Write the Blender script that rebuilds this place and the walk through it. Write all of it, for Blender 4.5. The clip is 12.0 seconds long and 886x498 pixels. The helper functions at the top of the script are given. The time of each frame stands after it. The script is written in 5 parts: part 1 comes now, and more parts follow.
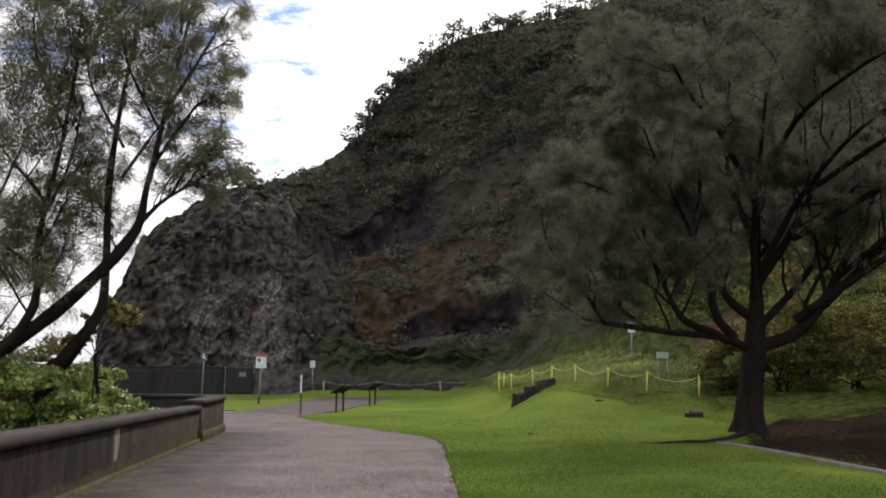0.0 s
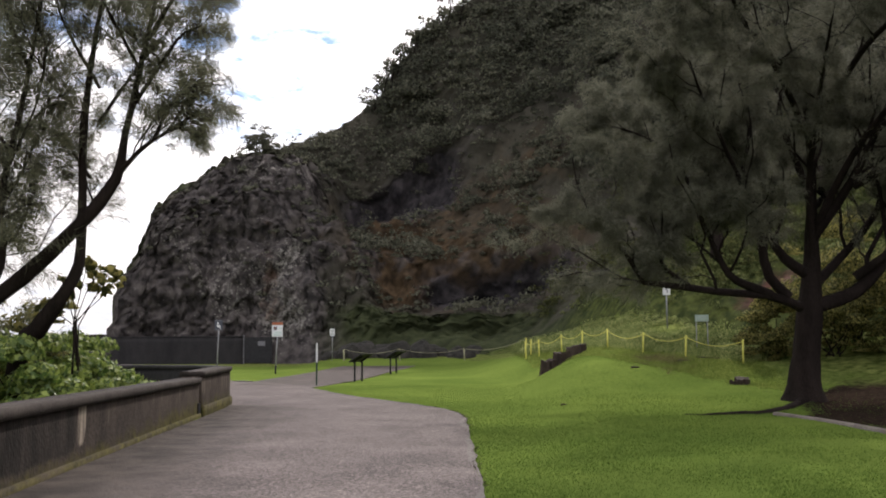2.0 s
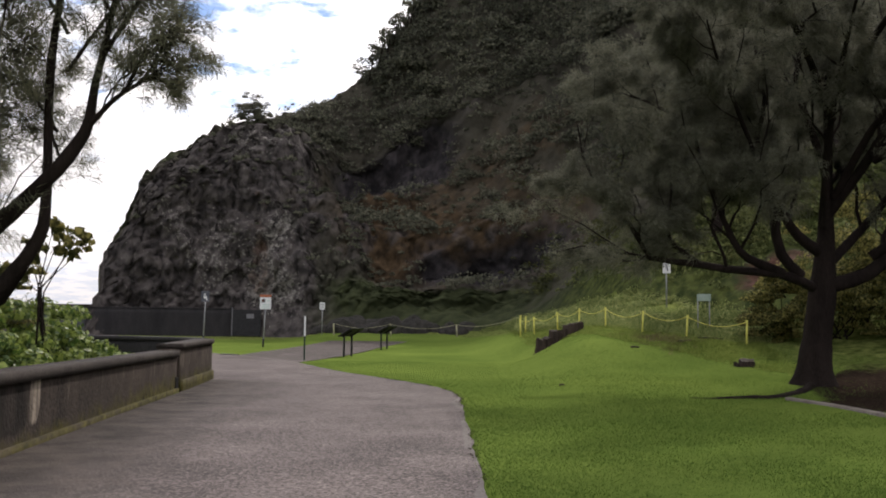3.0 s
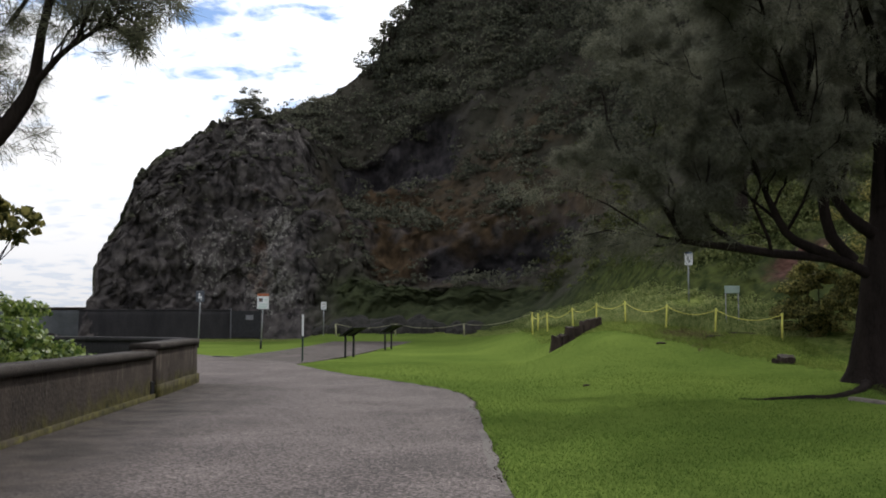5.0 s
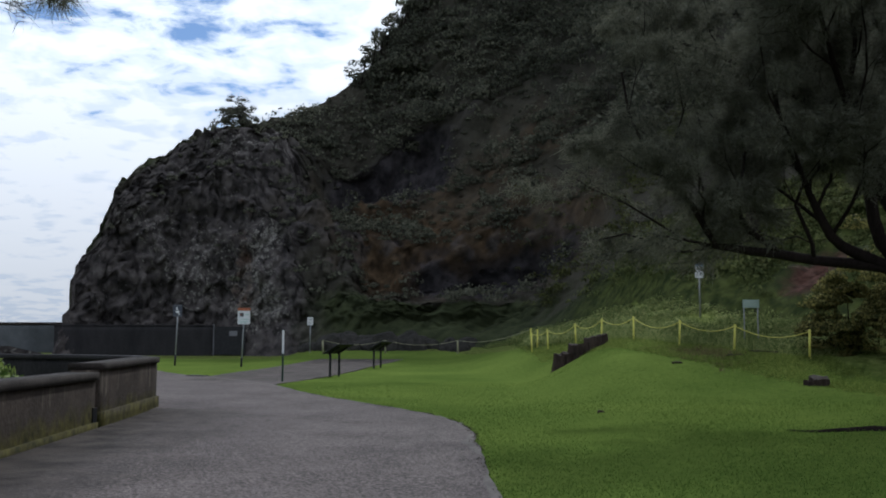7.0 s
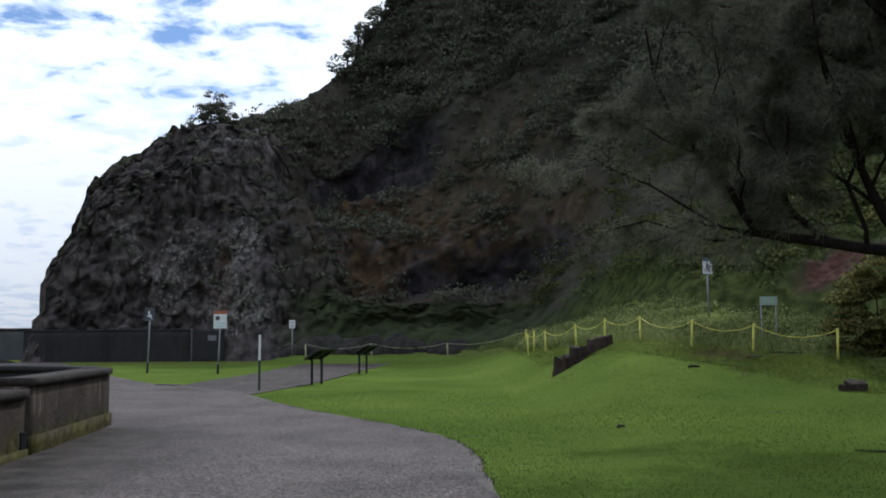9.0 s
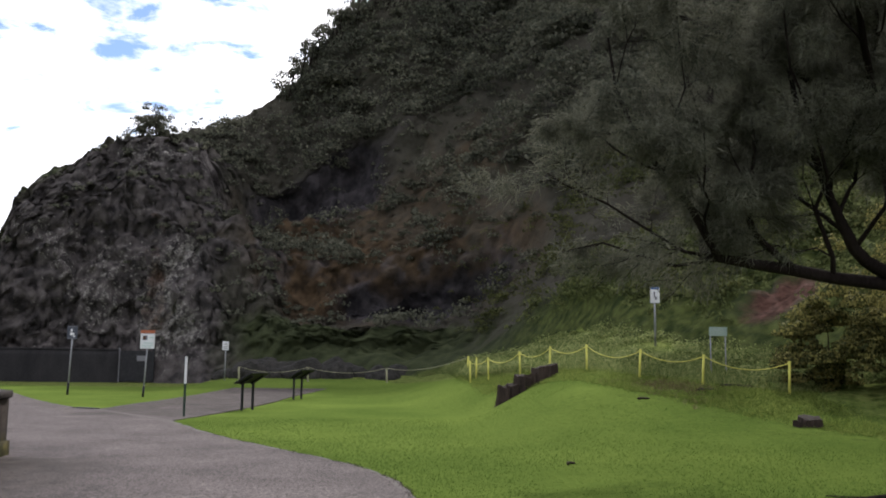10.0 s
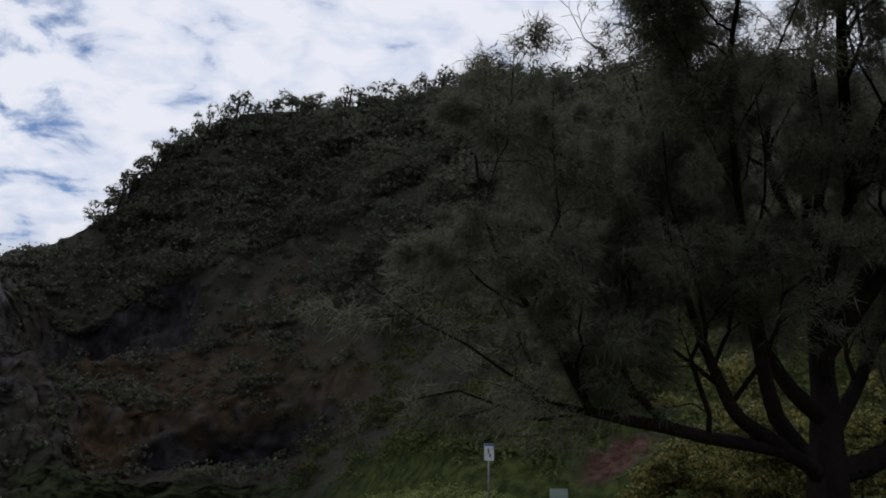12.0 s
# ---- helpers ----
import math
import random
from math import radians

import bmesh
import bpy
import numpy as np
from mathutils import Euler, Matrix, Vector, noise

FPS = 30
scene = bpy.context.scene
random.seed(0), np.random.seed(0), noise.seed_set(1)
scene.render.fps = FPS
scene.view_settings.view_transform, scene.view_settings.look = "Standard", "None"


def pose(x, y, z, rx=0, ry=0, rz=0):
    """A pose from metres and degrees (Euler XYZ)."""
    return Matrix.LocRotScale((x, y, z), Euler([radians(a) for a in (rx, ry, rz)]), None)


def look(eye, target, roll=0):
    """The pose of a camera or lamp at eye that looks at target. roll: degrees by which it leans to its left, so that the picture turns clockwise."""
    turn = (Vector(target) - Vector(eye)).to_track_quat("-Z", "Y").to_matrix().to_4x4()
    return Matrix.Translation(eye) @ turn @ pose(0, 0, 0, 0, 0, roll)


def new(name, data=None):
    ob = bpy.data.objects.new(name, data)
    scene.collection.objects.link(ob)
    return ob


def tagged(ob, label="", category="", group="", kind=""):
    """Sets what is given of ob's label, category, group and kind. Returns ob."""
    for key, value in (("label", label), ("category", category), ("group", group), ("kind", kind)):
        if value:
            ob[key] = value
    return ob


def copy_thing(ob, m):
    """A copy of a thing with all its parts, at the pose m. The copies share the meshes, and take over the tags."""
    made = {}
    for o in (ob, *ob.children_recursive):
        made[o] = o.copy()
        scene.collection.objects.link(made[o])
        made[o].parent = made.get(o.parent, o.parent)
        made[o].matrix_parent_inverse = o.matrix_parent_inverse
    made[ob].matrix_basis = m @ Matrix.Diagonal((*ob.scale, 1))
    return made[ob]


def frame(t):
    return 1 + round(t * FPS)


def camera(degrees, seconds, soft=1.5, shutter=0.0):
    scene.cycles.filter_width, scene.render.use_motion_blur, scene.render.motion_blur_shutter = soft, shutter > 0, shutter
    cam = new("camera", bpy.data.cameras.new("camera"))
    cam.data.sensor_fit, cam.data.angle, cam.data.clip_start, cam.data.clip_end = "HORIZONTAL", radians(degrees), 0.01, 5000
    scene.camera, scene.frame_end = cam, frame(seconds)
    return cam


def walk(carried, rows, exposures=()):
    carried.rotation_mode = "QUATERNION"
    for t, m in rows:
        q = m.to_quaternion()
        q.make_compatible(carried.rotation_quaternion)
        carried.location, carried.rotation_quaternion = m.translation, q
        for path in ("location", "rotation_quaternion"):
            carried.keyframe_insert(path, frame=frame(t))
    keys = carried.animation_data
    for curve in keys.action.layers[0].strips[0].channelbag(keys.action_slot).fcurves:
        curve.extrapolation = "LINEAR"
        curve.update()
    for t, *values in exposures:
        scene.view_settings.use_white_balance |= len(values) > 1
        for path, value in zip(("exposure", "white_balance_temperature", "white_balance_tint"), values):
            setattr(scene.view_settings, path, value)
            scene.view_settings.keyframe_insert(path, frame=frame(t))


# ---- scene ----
import collections
cam = camera(52.5, 12.0, soft=1.9)
# seconds, eye, target, roll
PATH = [
    (0, (0.532, 0.055, 1.768), (0.474, 2.036, 2.036), 0.3),
    (0.5, (0.524, 0.578, 1.776), (0.481, 2.564, 2.009), 0.9),
    (1, (0.54, 1.17, 1.751), (0.47, 3.158, 1.96), 0.4),
    (1.5, (0.542, 1.718, 1.751), (0.456, 3.708, 1.925), 0.3),
    (2, (0.508, 2.305, 1.737), (0.398, 4.292, 1.934), -0.3),
    (2.5, (0.4, 2.957, 1.689), (0.268, 4.944, 1.872), 0.4),
    (3, (0.389, 3.5, 1.704), (0.295, 5.493, 1.849), 0.7),
    (3.5, (0.376, 4.115, 1.702), (0.28, 6.108, 1.841), 0.2),
    (5.3, (0.171, 6.149, 1.524), (0.067, 8.14, 1.679), 0.1),
    (5.5, (0.172, 6.436, 1.528), (0.064, 8.425, 1.7), 0.3),
    (6, (0.134, 7.053, 1.529), (0.032, 9.041, 1.725), -0.0),
    (6.5, (0.105, 7.603, 1.535), (-0.002, 9.59, 1.735), 0.2),
    (7, (0.031, 8.183, 1.518), (-0.055, 10.172, 1.703), 0.2),
    (7.2, (0.02, 8.41, 1.567), (-0.057, 10.401, 1.735), -0.0),
    (8.8, (-0.217, 10.21, 1.586), (-0.285, 12.2, 1.773), -0.0),
    (9, (-0.215, 10.438, 1.563), (-0.268, 12.429, 1.751), -0.4),
    (9.5, (-0.214, 11.01, 1.564), (-0.201, 13.001, 1.76), 0.1),
    (10, (-0.22, 11.565, 1.584), (-0.146, 13.548, 1.827), 0.7),
    (10.5, (-0.207, 12.137, 1.642), (-0.028, 14.101, 1.969), 0.2),
    (11, (-0.205, 12.614, 1.68), (0.012, 14.548, 2.144), 0.4),
    (11.5, (-0.275, 13.059, 1.723), (0.028, 14.957, 2.278), 0.6),
    (12, (-0.299, 13.525, 1.734), (0.151, 15.387, 2.311), 1.0),
]
EXPOSURES = [(0.0, 0.02, 6700, 17), (0.5, 0.09, 6700, 17), (1.5, 0.1, 6700, 17), (2.0, 0.2, 6700, 17), (2.5, 0.0, 6700, 17), (3.5, -0.05, 6650, 15.5), (5.5, -0.28, 6250, 11), (6.5, -0.45, 5900, 10), (7.0, -0.66, 5750, 9), (9.0, -0.48, 5750, 9.5), (9.7, -0.2, 6150, 13), (10.5, 0.3, 6350, 17.5), (11.0, 0.34, 6250, 17.5), (11.5, -0.75, 6050, 15), (12.0, -1.12, 6030, 14.5)]
walk(cam, [(t, look(eye, target, roll)) for t, eye, target, roll in PATH], EXPOSURES)

# ---- sky and sun ----
SUN_AZ, SUN_EL = 19.0, 45.0  # degrees right of straight ahead, and up
world = bpy.data.worlds.new("sky")
scene.world = world
world.use_nodes = True
wn, wl = world.node_tree.nodes, world.node_tree.links
wn.clear()
w_out = wn.new("ShaderNodeOutputWorld")
w_sky = wn.new("ShaderNodeTexSky")
w_sky.sky_type, w_sky.sun_disc = "NISHITA", False
w_sky.sun_elevation, w_sky.sun_rotation = radians(SUN_EL), radians(SUN_AZ)
w_blue = wn.new("ShaderNodeBackground")
w_sky.ozone_density, w_sky.dust_density = 5.0, 0.2
w_blue.inputs["Strength"].default_value = 0.15
wl.new(w_sky.outputs[0], w_blue.inputs["Color"])
w_co = wn.new("ShaderNodeTexCoord")
w_sep = wn.new("ShaderNodeSeparateXYZ")
wl.new(w_co.outputs["Generated"], w_sep.inputs[0])
w_up = wn.new("ShaderNodeMath")
w_up.operation = "ADD"
w_up.inputs[1].default_value = 0.16
wl.new(w_sep.outputs["Z"], w_up.inputs[0])
w_flat = wn.new("ShaderNodeCombineXYZ")
for k in "XY":
    w_div = wn.new("ShaderNodeMath")
    w_div.operation = "DIVIDE"
    wl.new(w_sep.outputs[k], w_div.inputs[0])
    wl.new(w_up.outputs[0], w_div.inputs[1])
    wl.new(w_div.outputs[0], w_flat.inputs[k])
w_noise = wn.new("ShaderNodeTexNoise")
w_noise.inputs["Scale"].default_value, w_noise.inputs["Detail"].default_value = 7.5, 6.0
w_noise.inputs["Roughness"].default_value, w_noise.inputs["Distortion"].default_value = 0.58, 0.3
wl.new(w_flat.outputs[0], w_noise.inputs["Vector"])
w_big = wn.new("ShaderNodeTexNoise")
w_big.inputs["Scale"].default_value, w_big.inputs["Detail"].default_value = 0.9, 3.0
wl.new(w_flat.outputs[0], w_big.inputs["Vector"])
w_sum = wn.new("ShaderNodeMath")
w_sum.operation = "MULTIPLY_ADD"
w_sum.inputs[1].default_value = 0.9
wl.new(w_big.outputs[0], w_sum.inputs[0])
wl.new(w_noise.outputs[0], w_sum.inputs[2])
w_low = wn.new("ShaderNodeMapRange")
w_low.inputs["From Min"].default_value, w_low.inputs["From Max"].default_value = 0.12, 0.40
w_low.inputs["To Min"].default_value, w_low.inputs["To Max"].default_value = 0.18, 0.0
wl.new(w_sep.outputs["Z"], w_low.inputs["Value"])
# whiter haze towards the sun's side of the sky
w_east = wn.new("ShaderNodeMapRange")
w_east.interpolation_type = "SMOOTHSTEP"
w_east.inputs["From Min"].default_value, w_east.inputs["From Max"].default_value = -0.24, -0.10
w_east.inputs["To Min"].default_value, w_east.inputs["To Max"].default_value = 0.0, 0.07
wl.new(w_sep.outputs["X"], w_east.inputs["Value"])
w_haze = wn.new("ShaderNodeMath")
wl.new(w_low.outputs[0], w_haze.inputs[0])
wl.new(w_east.outputs[0], w_haze.inputs[1])
w_cover = wn.new("ShaderNodeMath")
wl.new(w_sum.outputs[0], w_cover.inputs[0])
wl.new(w_haze.outputs[0], w_cover.inputs[1])
w_ramp = wn.new("ShaderNodeValToRGB")
w_ramp.color_ramp.elements[0].position, w_ramp.color_ramp.elements[1].position = 0.81, 0.94
w_ramp.color_ramp.elements[0].color = (0.06, 0.06, 0.06, 1)  # a thin veil even in the gaps
wl.new(w_cover.outputs[0], w_ramp.inputs[0])
w_tone = wn.new("ShaderNodeValToRGB")
w_tone.color_ramp.elements[0].position, w_tone.color_ramp.elements[1].position = 0.88, 1.0
w_tone.color_ramp.elements[0].color, w_tone.color_ramp.elements[1].color = (0.80, 0.85, 0.92, 1), (1.0, 1.0, 1.0, 1)
wl.new(w_sum.outputs[0], w_tone.inputs[0])
w_cloud = wn.new("ShaderNodeBackground")
w_bright = wn.new("ShaderNodeMapRange")
w_bright.inputs["From Min"].default_value, w_bright.inputs["From Max"].default_value = 0.0, 0.30
w_bright.inputs["To Min"].default_value, w_bright.inputs["To Max"].default_value = 0.95, 1.8
wl.new(w_sep.outputs["Z"], w_bright.inputs["Value"])
wl.new(w_bright.outputs[0], w_cloud.inputs["Strength"])
wl.new(w_tone.outputs[0], w_cloud.inputs["Color"])
w_mix = wn.new("ShaderNodeMixShader")
wl.new(w_ramp.outputs[0], w_mix.inputs[0])
wl.new(w_blue.outputs[0], w_mix.inputs[1])
wl.new(w_cloud.outputs[0], w_mix.inputs[2])
wl.new(w_mix.outputs[0], w_out.inputs["Surface"])

sun = new("sun", bpy.data.lights.new("sun", "SUN"))
sun.data.energy, sun.data.angle, sun.data.color = 3.6, radians(4), (1.0, 0.96, 0.88)
az, el = radians(SUN_AZ), radians(SUN_EL)
sun.matrix_world = look((math.sin(az) * math.cos(el) * 90, math.cos(az) * math.cos(el) * 90, math.sin(el) * 90), (0, 0, 0))


# ---- materials ----
def material(name, dark, light, scale=4.0, rough=0.85, bump=0.3, fine=40.0, per="", spread=0.5, metal=0.0, stretch=(1, 1, 1), through_light=0.0, spec=0.12, grain=0.4, ramp_at=(0.32, 0.68)):
    """Two colours mixed by noise at two sizes, with grain and relief; per: 'island' or 'object' varies whole pieces."""
    m = bpy.data.materials.new(name)
    m.use_nodes = True
    n, l = m.node_tree.nodes, m.node_tree.links
    b = n["Principled BSDF"]
    co = n.new("ShaderNodeTexCoord")
    mp = n.new("ShaderNodeMapping")
    mp.inputs["Scale"].default_value = stretch
    l.new(co.outputs["Object"], mp.inputs["Vector"])
    big, small = n.new("ShaderNodeTexNoise"), n.new("ShaderNodeTexNoise")
    big.inputs["Scale"].default_value, big.inputs["Detail"].default_value, big.inputs["Roughness"].default_value = scale, 5, 0.6
    small.inputs["Scale"].default_value, small.inputs["Detail"].default_value = fine, 3
    for t in (big, small):
        l.new(mp.outputs[0], t.inputs["Vector"])
    mix = n.new("ShaderNodeMath")
    mix.operation = "MULTIPLY_ADD"
    mix.inputs[1].default_value = 1 - grain
    half = n.new("ShaderNodeMath")
    half.operation = "MULTIPLY"
    half.inputs[1].default_value = grain
    l.new(small.outputs[0], half.inputs[0])
    l.new(big.outputs[0], mix.inputs[0])
    l.new(half.outputs[0], mix.inputs[2])
    last = mix
    if per:
        rnd = n.new("ShaderNodeNewGeometry" if per == "island" else "ShaderNodeObjectInfo")
        add = n.new("ShaderNodeMath")
        add.operation = "MULTIPLY_ADD"
        add.inputs[1].default_value = spread
        l.new(rnd.outputs["Random Per Island" if per == "island" else "Random"], add.inputs[0])
        sub = n.new("ShaderNodeMath")
        sub.operation = "SUBTRACT"
        sub.inputs[1].default_value = spread / 2
        l.new(mix.outputs[0], add.inputs[2])
        l.new(add.outputs[0], sub.inputs[0])
        last = sub
    ramp = n.new("ShaderNodeValToRGB")
    e = ramp.color_ramp.elements
    e[0].position, e[1].position = ramp_at
    e[0].color, e[1].color = (*dark, 1), (*light, 1)
    l.new(last.outputs[0], ramp.inputs[0])
    l.new(ramp.outputs[0], b.inputs["Base Color"])
    b.inputs["Roughness"].default_value, b.inputs["Metallic"].default_value = rough, metal
    b.inputs["Specular IOR Level"].default_value = spec
    if bump:
        bp = n.new("ShaderNodeBump")
        bp.inputs["Strength"].default_value, bp.inputs["Distance"].default_value = bump, 0.6 / fine
        l.new(small.outputs[0], bp.inputs["Height"])
        l.new(bp.outputs[0], b.inputs["Normal"])
    if through_light:
        tr = n.new("ShaderNodeBsdfTranslucent")
        l.new(ramp.outputs[0], tr.inputs["Color"])
        ms = n.new("ShaderNodeMixShader")
        ms.inputs[0].default_value = through_light
        l.new(b.outputs[0], ms.inputs[1])
        l.new(tr.outputs[0], ms.inputs[2])
        l.new(ms.outputs[0], n["Material Output"].inputs["Surface"])
    return m


def overlay(m, attribute, dark, light, scale, low, high, detail=6.0, noise_weight=0.5, stretch=(1, 1, 1), ramp=(0.35, 0.65)):
    """Mixes a second pair of colours into a material where a mesh attribute, roughened by noise, is high."""
    n, l = m.node_tree.nodes, m.node_tree.links
    b = n["Principled BSDF"]
    old = b.inputs["Base Color"].links[0].from_socket
    at = n.new("ShaderNodeAttribute")
    at.attribute_name = attribute
    co = n.new("ShaderNodeTexCoord")
    mp = n.new("ShaderNodeMapping")
    mp.inputs["Scale"].default_value = stretch
    l.new(co.outputs["Object"], mp.inputs["Vector"])
    nz = n.new("ShaderNodeTexNoise")
    nz.inputs["Scale"].default_value, nz.inputs["Detail"].default_value, nz.inputs["Roughness"].default_value = scale, detail, 0.65
    l.new(mp.outputs[0], nz.inputs["Vector"])
    sm = n.new("ShaderNodeMath")
    sm.operation = "MULTIPLY_ADD"
    sm.inputs[1].default_value = noise_weight * 2
    of = n.new("ShaderNodeMath")
    of.operation = "SUBTRACT"
    of.inputs[1].default_value = noise_weight
    l.new(nz.outputs[0], sm.inputs[0])
    l.new(at.outputs["Fac"], sm.inputs[2])
    l.new(sm.outputs[0], of.inputs[0])
    mr = n.new("ShaderNodeMapRange")
    mr.inputs["From Min"].default_value, mr.inputs["From Max"].default_value = low, high
    l.new(of.outputs[0], mr.inputs["Value"])
    nz2 = n.new("ShaderNodeTexNoise")
    nz2.inputs["Scale"].default_value, nz2.inputs["Detail"].default_value = scale * 2.7, 5
    l.new(mp.outputs[0], nz2.inputs["Vector"])
    rp = n.new("ShaderNodeValToRGB")
    rp.color_ramp.elements[0].position, rp.color_ramp.elements[1].position = ramp
    rp.color_ramp.elements[0].color, rp.color_ramp.elements[1].color = (*dark, 1), (*light, 1)
    l.new(nz2.outputs[0], rp.inputs[0])
    mx = n.new("ShaderNodeMix")
    mx.data_type = "RGBA"
    l.new(mr.outputs[0], mx.inputs[0])
    l.new(old, mx.inputs[6])
    l.new(rp.outputs[0], mx.inputs[7])
    l.new(mx.outputs[2], b.inputs["Base Color"])


M_LAWN = material("mown_lawn", (0.051, 0.082, 0.0165), (0.110, 0.149, 0.032), 0.22, 0.95, 0.8, 9, spec=0.0)
overlay(M_LAWN, "mottle", (0.026, 0.046, 0.011), (0.088, 0.118, 0.026), 4.5, 0.30, 0.65, noise_weight=0.9)
overlay(M_LAWN, "dirt", (0.010, 0.0075, 0.006), (0.027, 0.0195, 0.015), 2.6, 0.35, 0.65, noise_weight=0.8)
overlay(M_LAWN, "rough", (0.044, 0.060, 0.015), (0.125, 0.146, 0.044), 1.3, 0.3, 0.7)
M_BLADE = material("grass_blade", (0.058, 0.102, 0.020), (0.118, 0.173, 0.037), 0.22, 0.9, 0, 8, per="island", spread=0.4, through_light=0.3, spec=0.0)
M_TUFT = material("long_grass", (0.062, 0.094, 0.024), (0.23, 0.26, 0.10), 0.4, 0.7, 0, 6, per="island", spread=0.8, through_light=0.6, spec=0.03)
M_PATH = material("worn_asphalt", (0.038, 0.031, 0.030), (0.110, 0.092, 0.087), 0.6, 0.8, 1.0, 34, spec=0.15, grain=0.7, ramp_at=(0.43, 0.58))
# stones of the asphalt, each with its own grey
pn, pl_ = M_PATH.node_tree.nodes, M_PATH.node_tree.links
p_vor = pn.new("ShaderNodeTexVoronoi")
p_vor.inputs["Scale"].default_value = 42.0
p_co = pn.new("ShaderNodeTexCoord")
pl_.new(p_co.outputs["Object"], p_vor.inputs["Vector"])
p_grey = pn.new("ShaderNodeSeparateColor")
pl_.new(p_vor.outputs["Color"], p_grey.inputs[0])
p_span = pn.new("ShaderNodeMapRange")
p_span.inputs["To Min"].default_value, p_span.inputs["To Max"].default_value = 0.45, 1.75
pl_.new(p_grey.outputs[0], p_span.inputs["Value"])
p_mul = pn.new("ShaderNodeVectorMath")
p_mul.operation = "SCALE"
pl_.new(pn["Principled BSDF"].inputs["Base Color"].links[0].from_socket, p_mul.inputs[0])
pl_.new(p_span.outputs[0], p_mul.inputs["Scale"])
pl_.new(p_mul.outputs[0], pn["Principled BSDF"].inputs["Base Color"])
M_EDGE = material("concrete_edging", (0.07, 0.058, 0.050), (0.20, 0.18, 0.16), 2.0, 0.85, 0.5, 40)
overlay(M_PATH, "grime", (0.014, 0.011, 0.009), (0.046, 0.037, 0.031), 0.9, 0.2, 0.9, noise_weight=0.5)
M_WALL = material("stained_concrete", (0.012, 0.0095, 0.0085), (0.070, 0.055, 0.045), 1.3, 0.88, 0.5, 24, stretch=(1, 1, 0.8))
overlay(M_WALL, "moss", (0.022, 0.021, 0.007), (0.072, 0.062, 0.017), 2.2, 0.35, 0.8, noise_weight=0.6)
overlay(M_WALL, "lime", (0.08, 0.067, 0.056), (0.26, 0.22, 0.175), 4.5, 0.50, 0.70, noise_weight=0.45, stretch=(1, 1, 0.12))
overlay(M_WALL, "wet", (0.009, 0.0075, 0.0065), (0.026, 0.021, 0.018), 1.5, 0.3, 0.6, noise_weight=0.3, stretch=(1, 1, 0.3))
M_COPING = material("weathered_coping", (0.014, 0.0115, 0.0105), (0.050, 0.042, 0.037), 1.8, 0.8, 0.5, 30)
M_DARKWALL = material("black_stained_masonry", (0.010, 0.010, 0.011), (0.035, 0.033, 0.034), 1.2, 0.85, 0.4, 25, stretch=(1, 1, 0.3))
overlay(M_DARKWALL, "lime", (0.12, 0.12, 0.12), (0.25, 0.25, 0.25), 2.5, 0.74, 0.84, noise_weight=0.5, stretch=(1, 1, 0.12))
M_GREYWALL = material("grey_parapet", (0.04, 0.045, 0.05), (0.11, 0.115, 0.125), 0.8, 0.85, 0.4, 20)
M_BARK = material("dark_bark", (0.008, 0.0065, 0.0058), (0.026, 0.020, 0.0175), 3.0, 0.95, 1.0, 26, stretch=(1, 1, 0.3), spec=0.03)
M_NEEDLE = material("ironwood_needles", (0.070, 0.073, 0.053), (0.156, 0.156, 0.116), 0.5, 0.75, 0, 6, per="island", spread=0.6, through_light=0.36, spec=0.06)
M_NEEDLE_B = material("ironwood_needles_light", (0.082, 0.086, 0.056), (0.180, 0.182, 0.118), 0.5, 0.75, 0, 6, per="island", spread=0.6, through_light=0.5, spec=0.06)
M_LEAF = material("glossy_shrub_leaf", (0.055, 0.098, 0.020), (0.22, 0.28, 0.066), 1.2, 0.45, 0, 8, per="island", spread=0.8, through_light=0.42, spec=0.4)
M_BUSH = material("olive_bush_leaf", (0.048, 0.054, 0.018), (0.21, 0.19, 0.064), 0.5, 0.6, 0, 8, per="island", spread=0.8, through_light=0.48, spec=0.05)
M_HILLLEAF = material("hillside_leaf", (0.042, 0.046, 0.034), (0.142, 0.142, 0.104), 0.16, 0.85, 0, 3, per="island", spread=0.3, through_light=0.4, spec=0.06)
M_HILL = material("hillside_cover", (0.026, 0.025, 0.020), (0.064, 0.059, 0.046), 0.25, 0.95, 0.5, 3.0, spec=0.05)
overlay(M_HILL, "brown", (0.029, 0.0205, 0.013), (0.075, 0.051, 0.030), 0.5, 0.15, 0.75, noise_weight=0.6)
overlay(M_HILL, "rock", (0.023, 0.021, 0.021), (0.082, 0.073, 0.070), 0.5, 0.3, 0.62)
# dark colour that paints shade into the hollow and the grotto
overlay(M_HILL, "recess_shade", (0.015, 0.014, 0.0155), (0.048, 0.043, 0.045), 0.45, 0.1, 0.6, noise_weight=0.5)
overlay(M_HILL, "lichen", (0.07, 0.066, 0.060), (0.22, 0.21, 0.19), 3.6, 0.55, 0.72, noise_weight=0.95, detail=8.0)
overlay(M_HILL, "rust", (0.035, 0.022, 0.016), (0.16, 0.105, 0.078), 0.9, 0.5, 0.9, ramp=(0.38, 0.78), noise_weight=0.8)
overlay(M_HILL, "grass", (0.018, 0.022, 0.011), (0.037, 0.044, 0.021), 0.5, 0.35, 0.7)
overlay(M_HILL, "sward", (0.018, 0.026, 0.008), (0.060, 0.072, 0.021), 0.9, 0.35, 0.8)
overlay(M_HILL, "soil", (0.030, 0.016, 0.012), (0.080, 0.042, 0.032), 1.5, 0.25, 0.6, noise_weight=0.4)
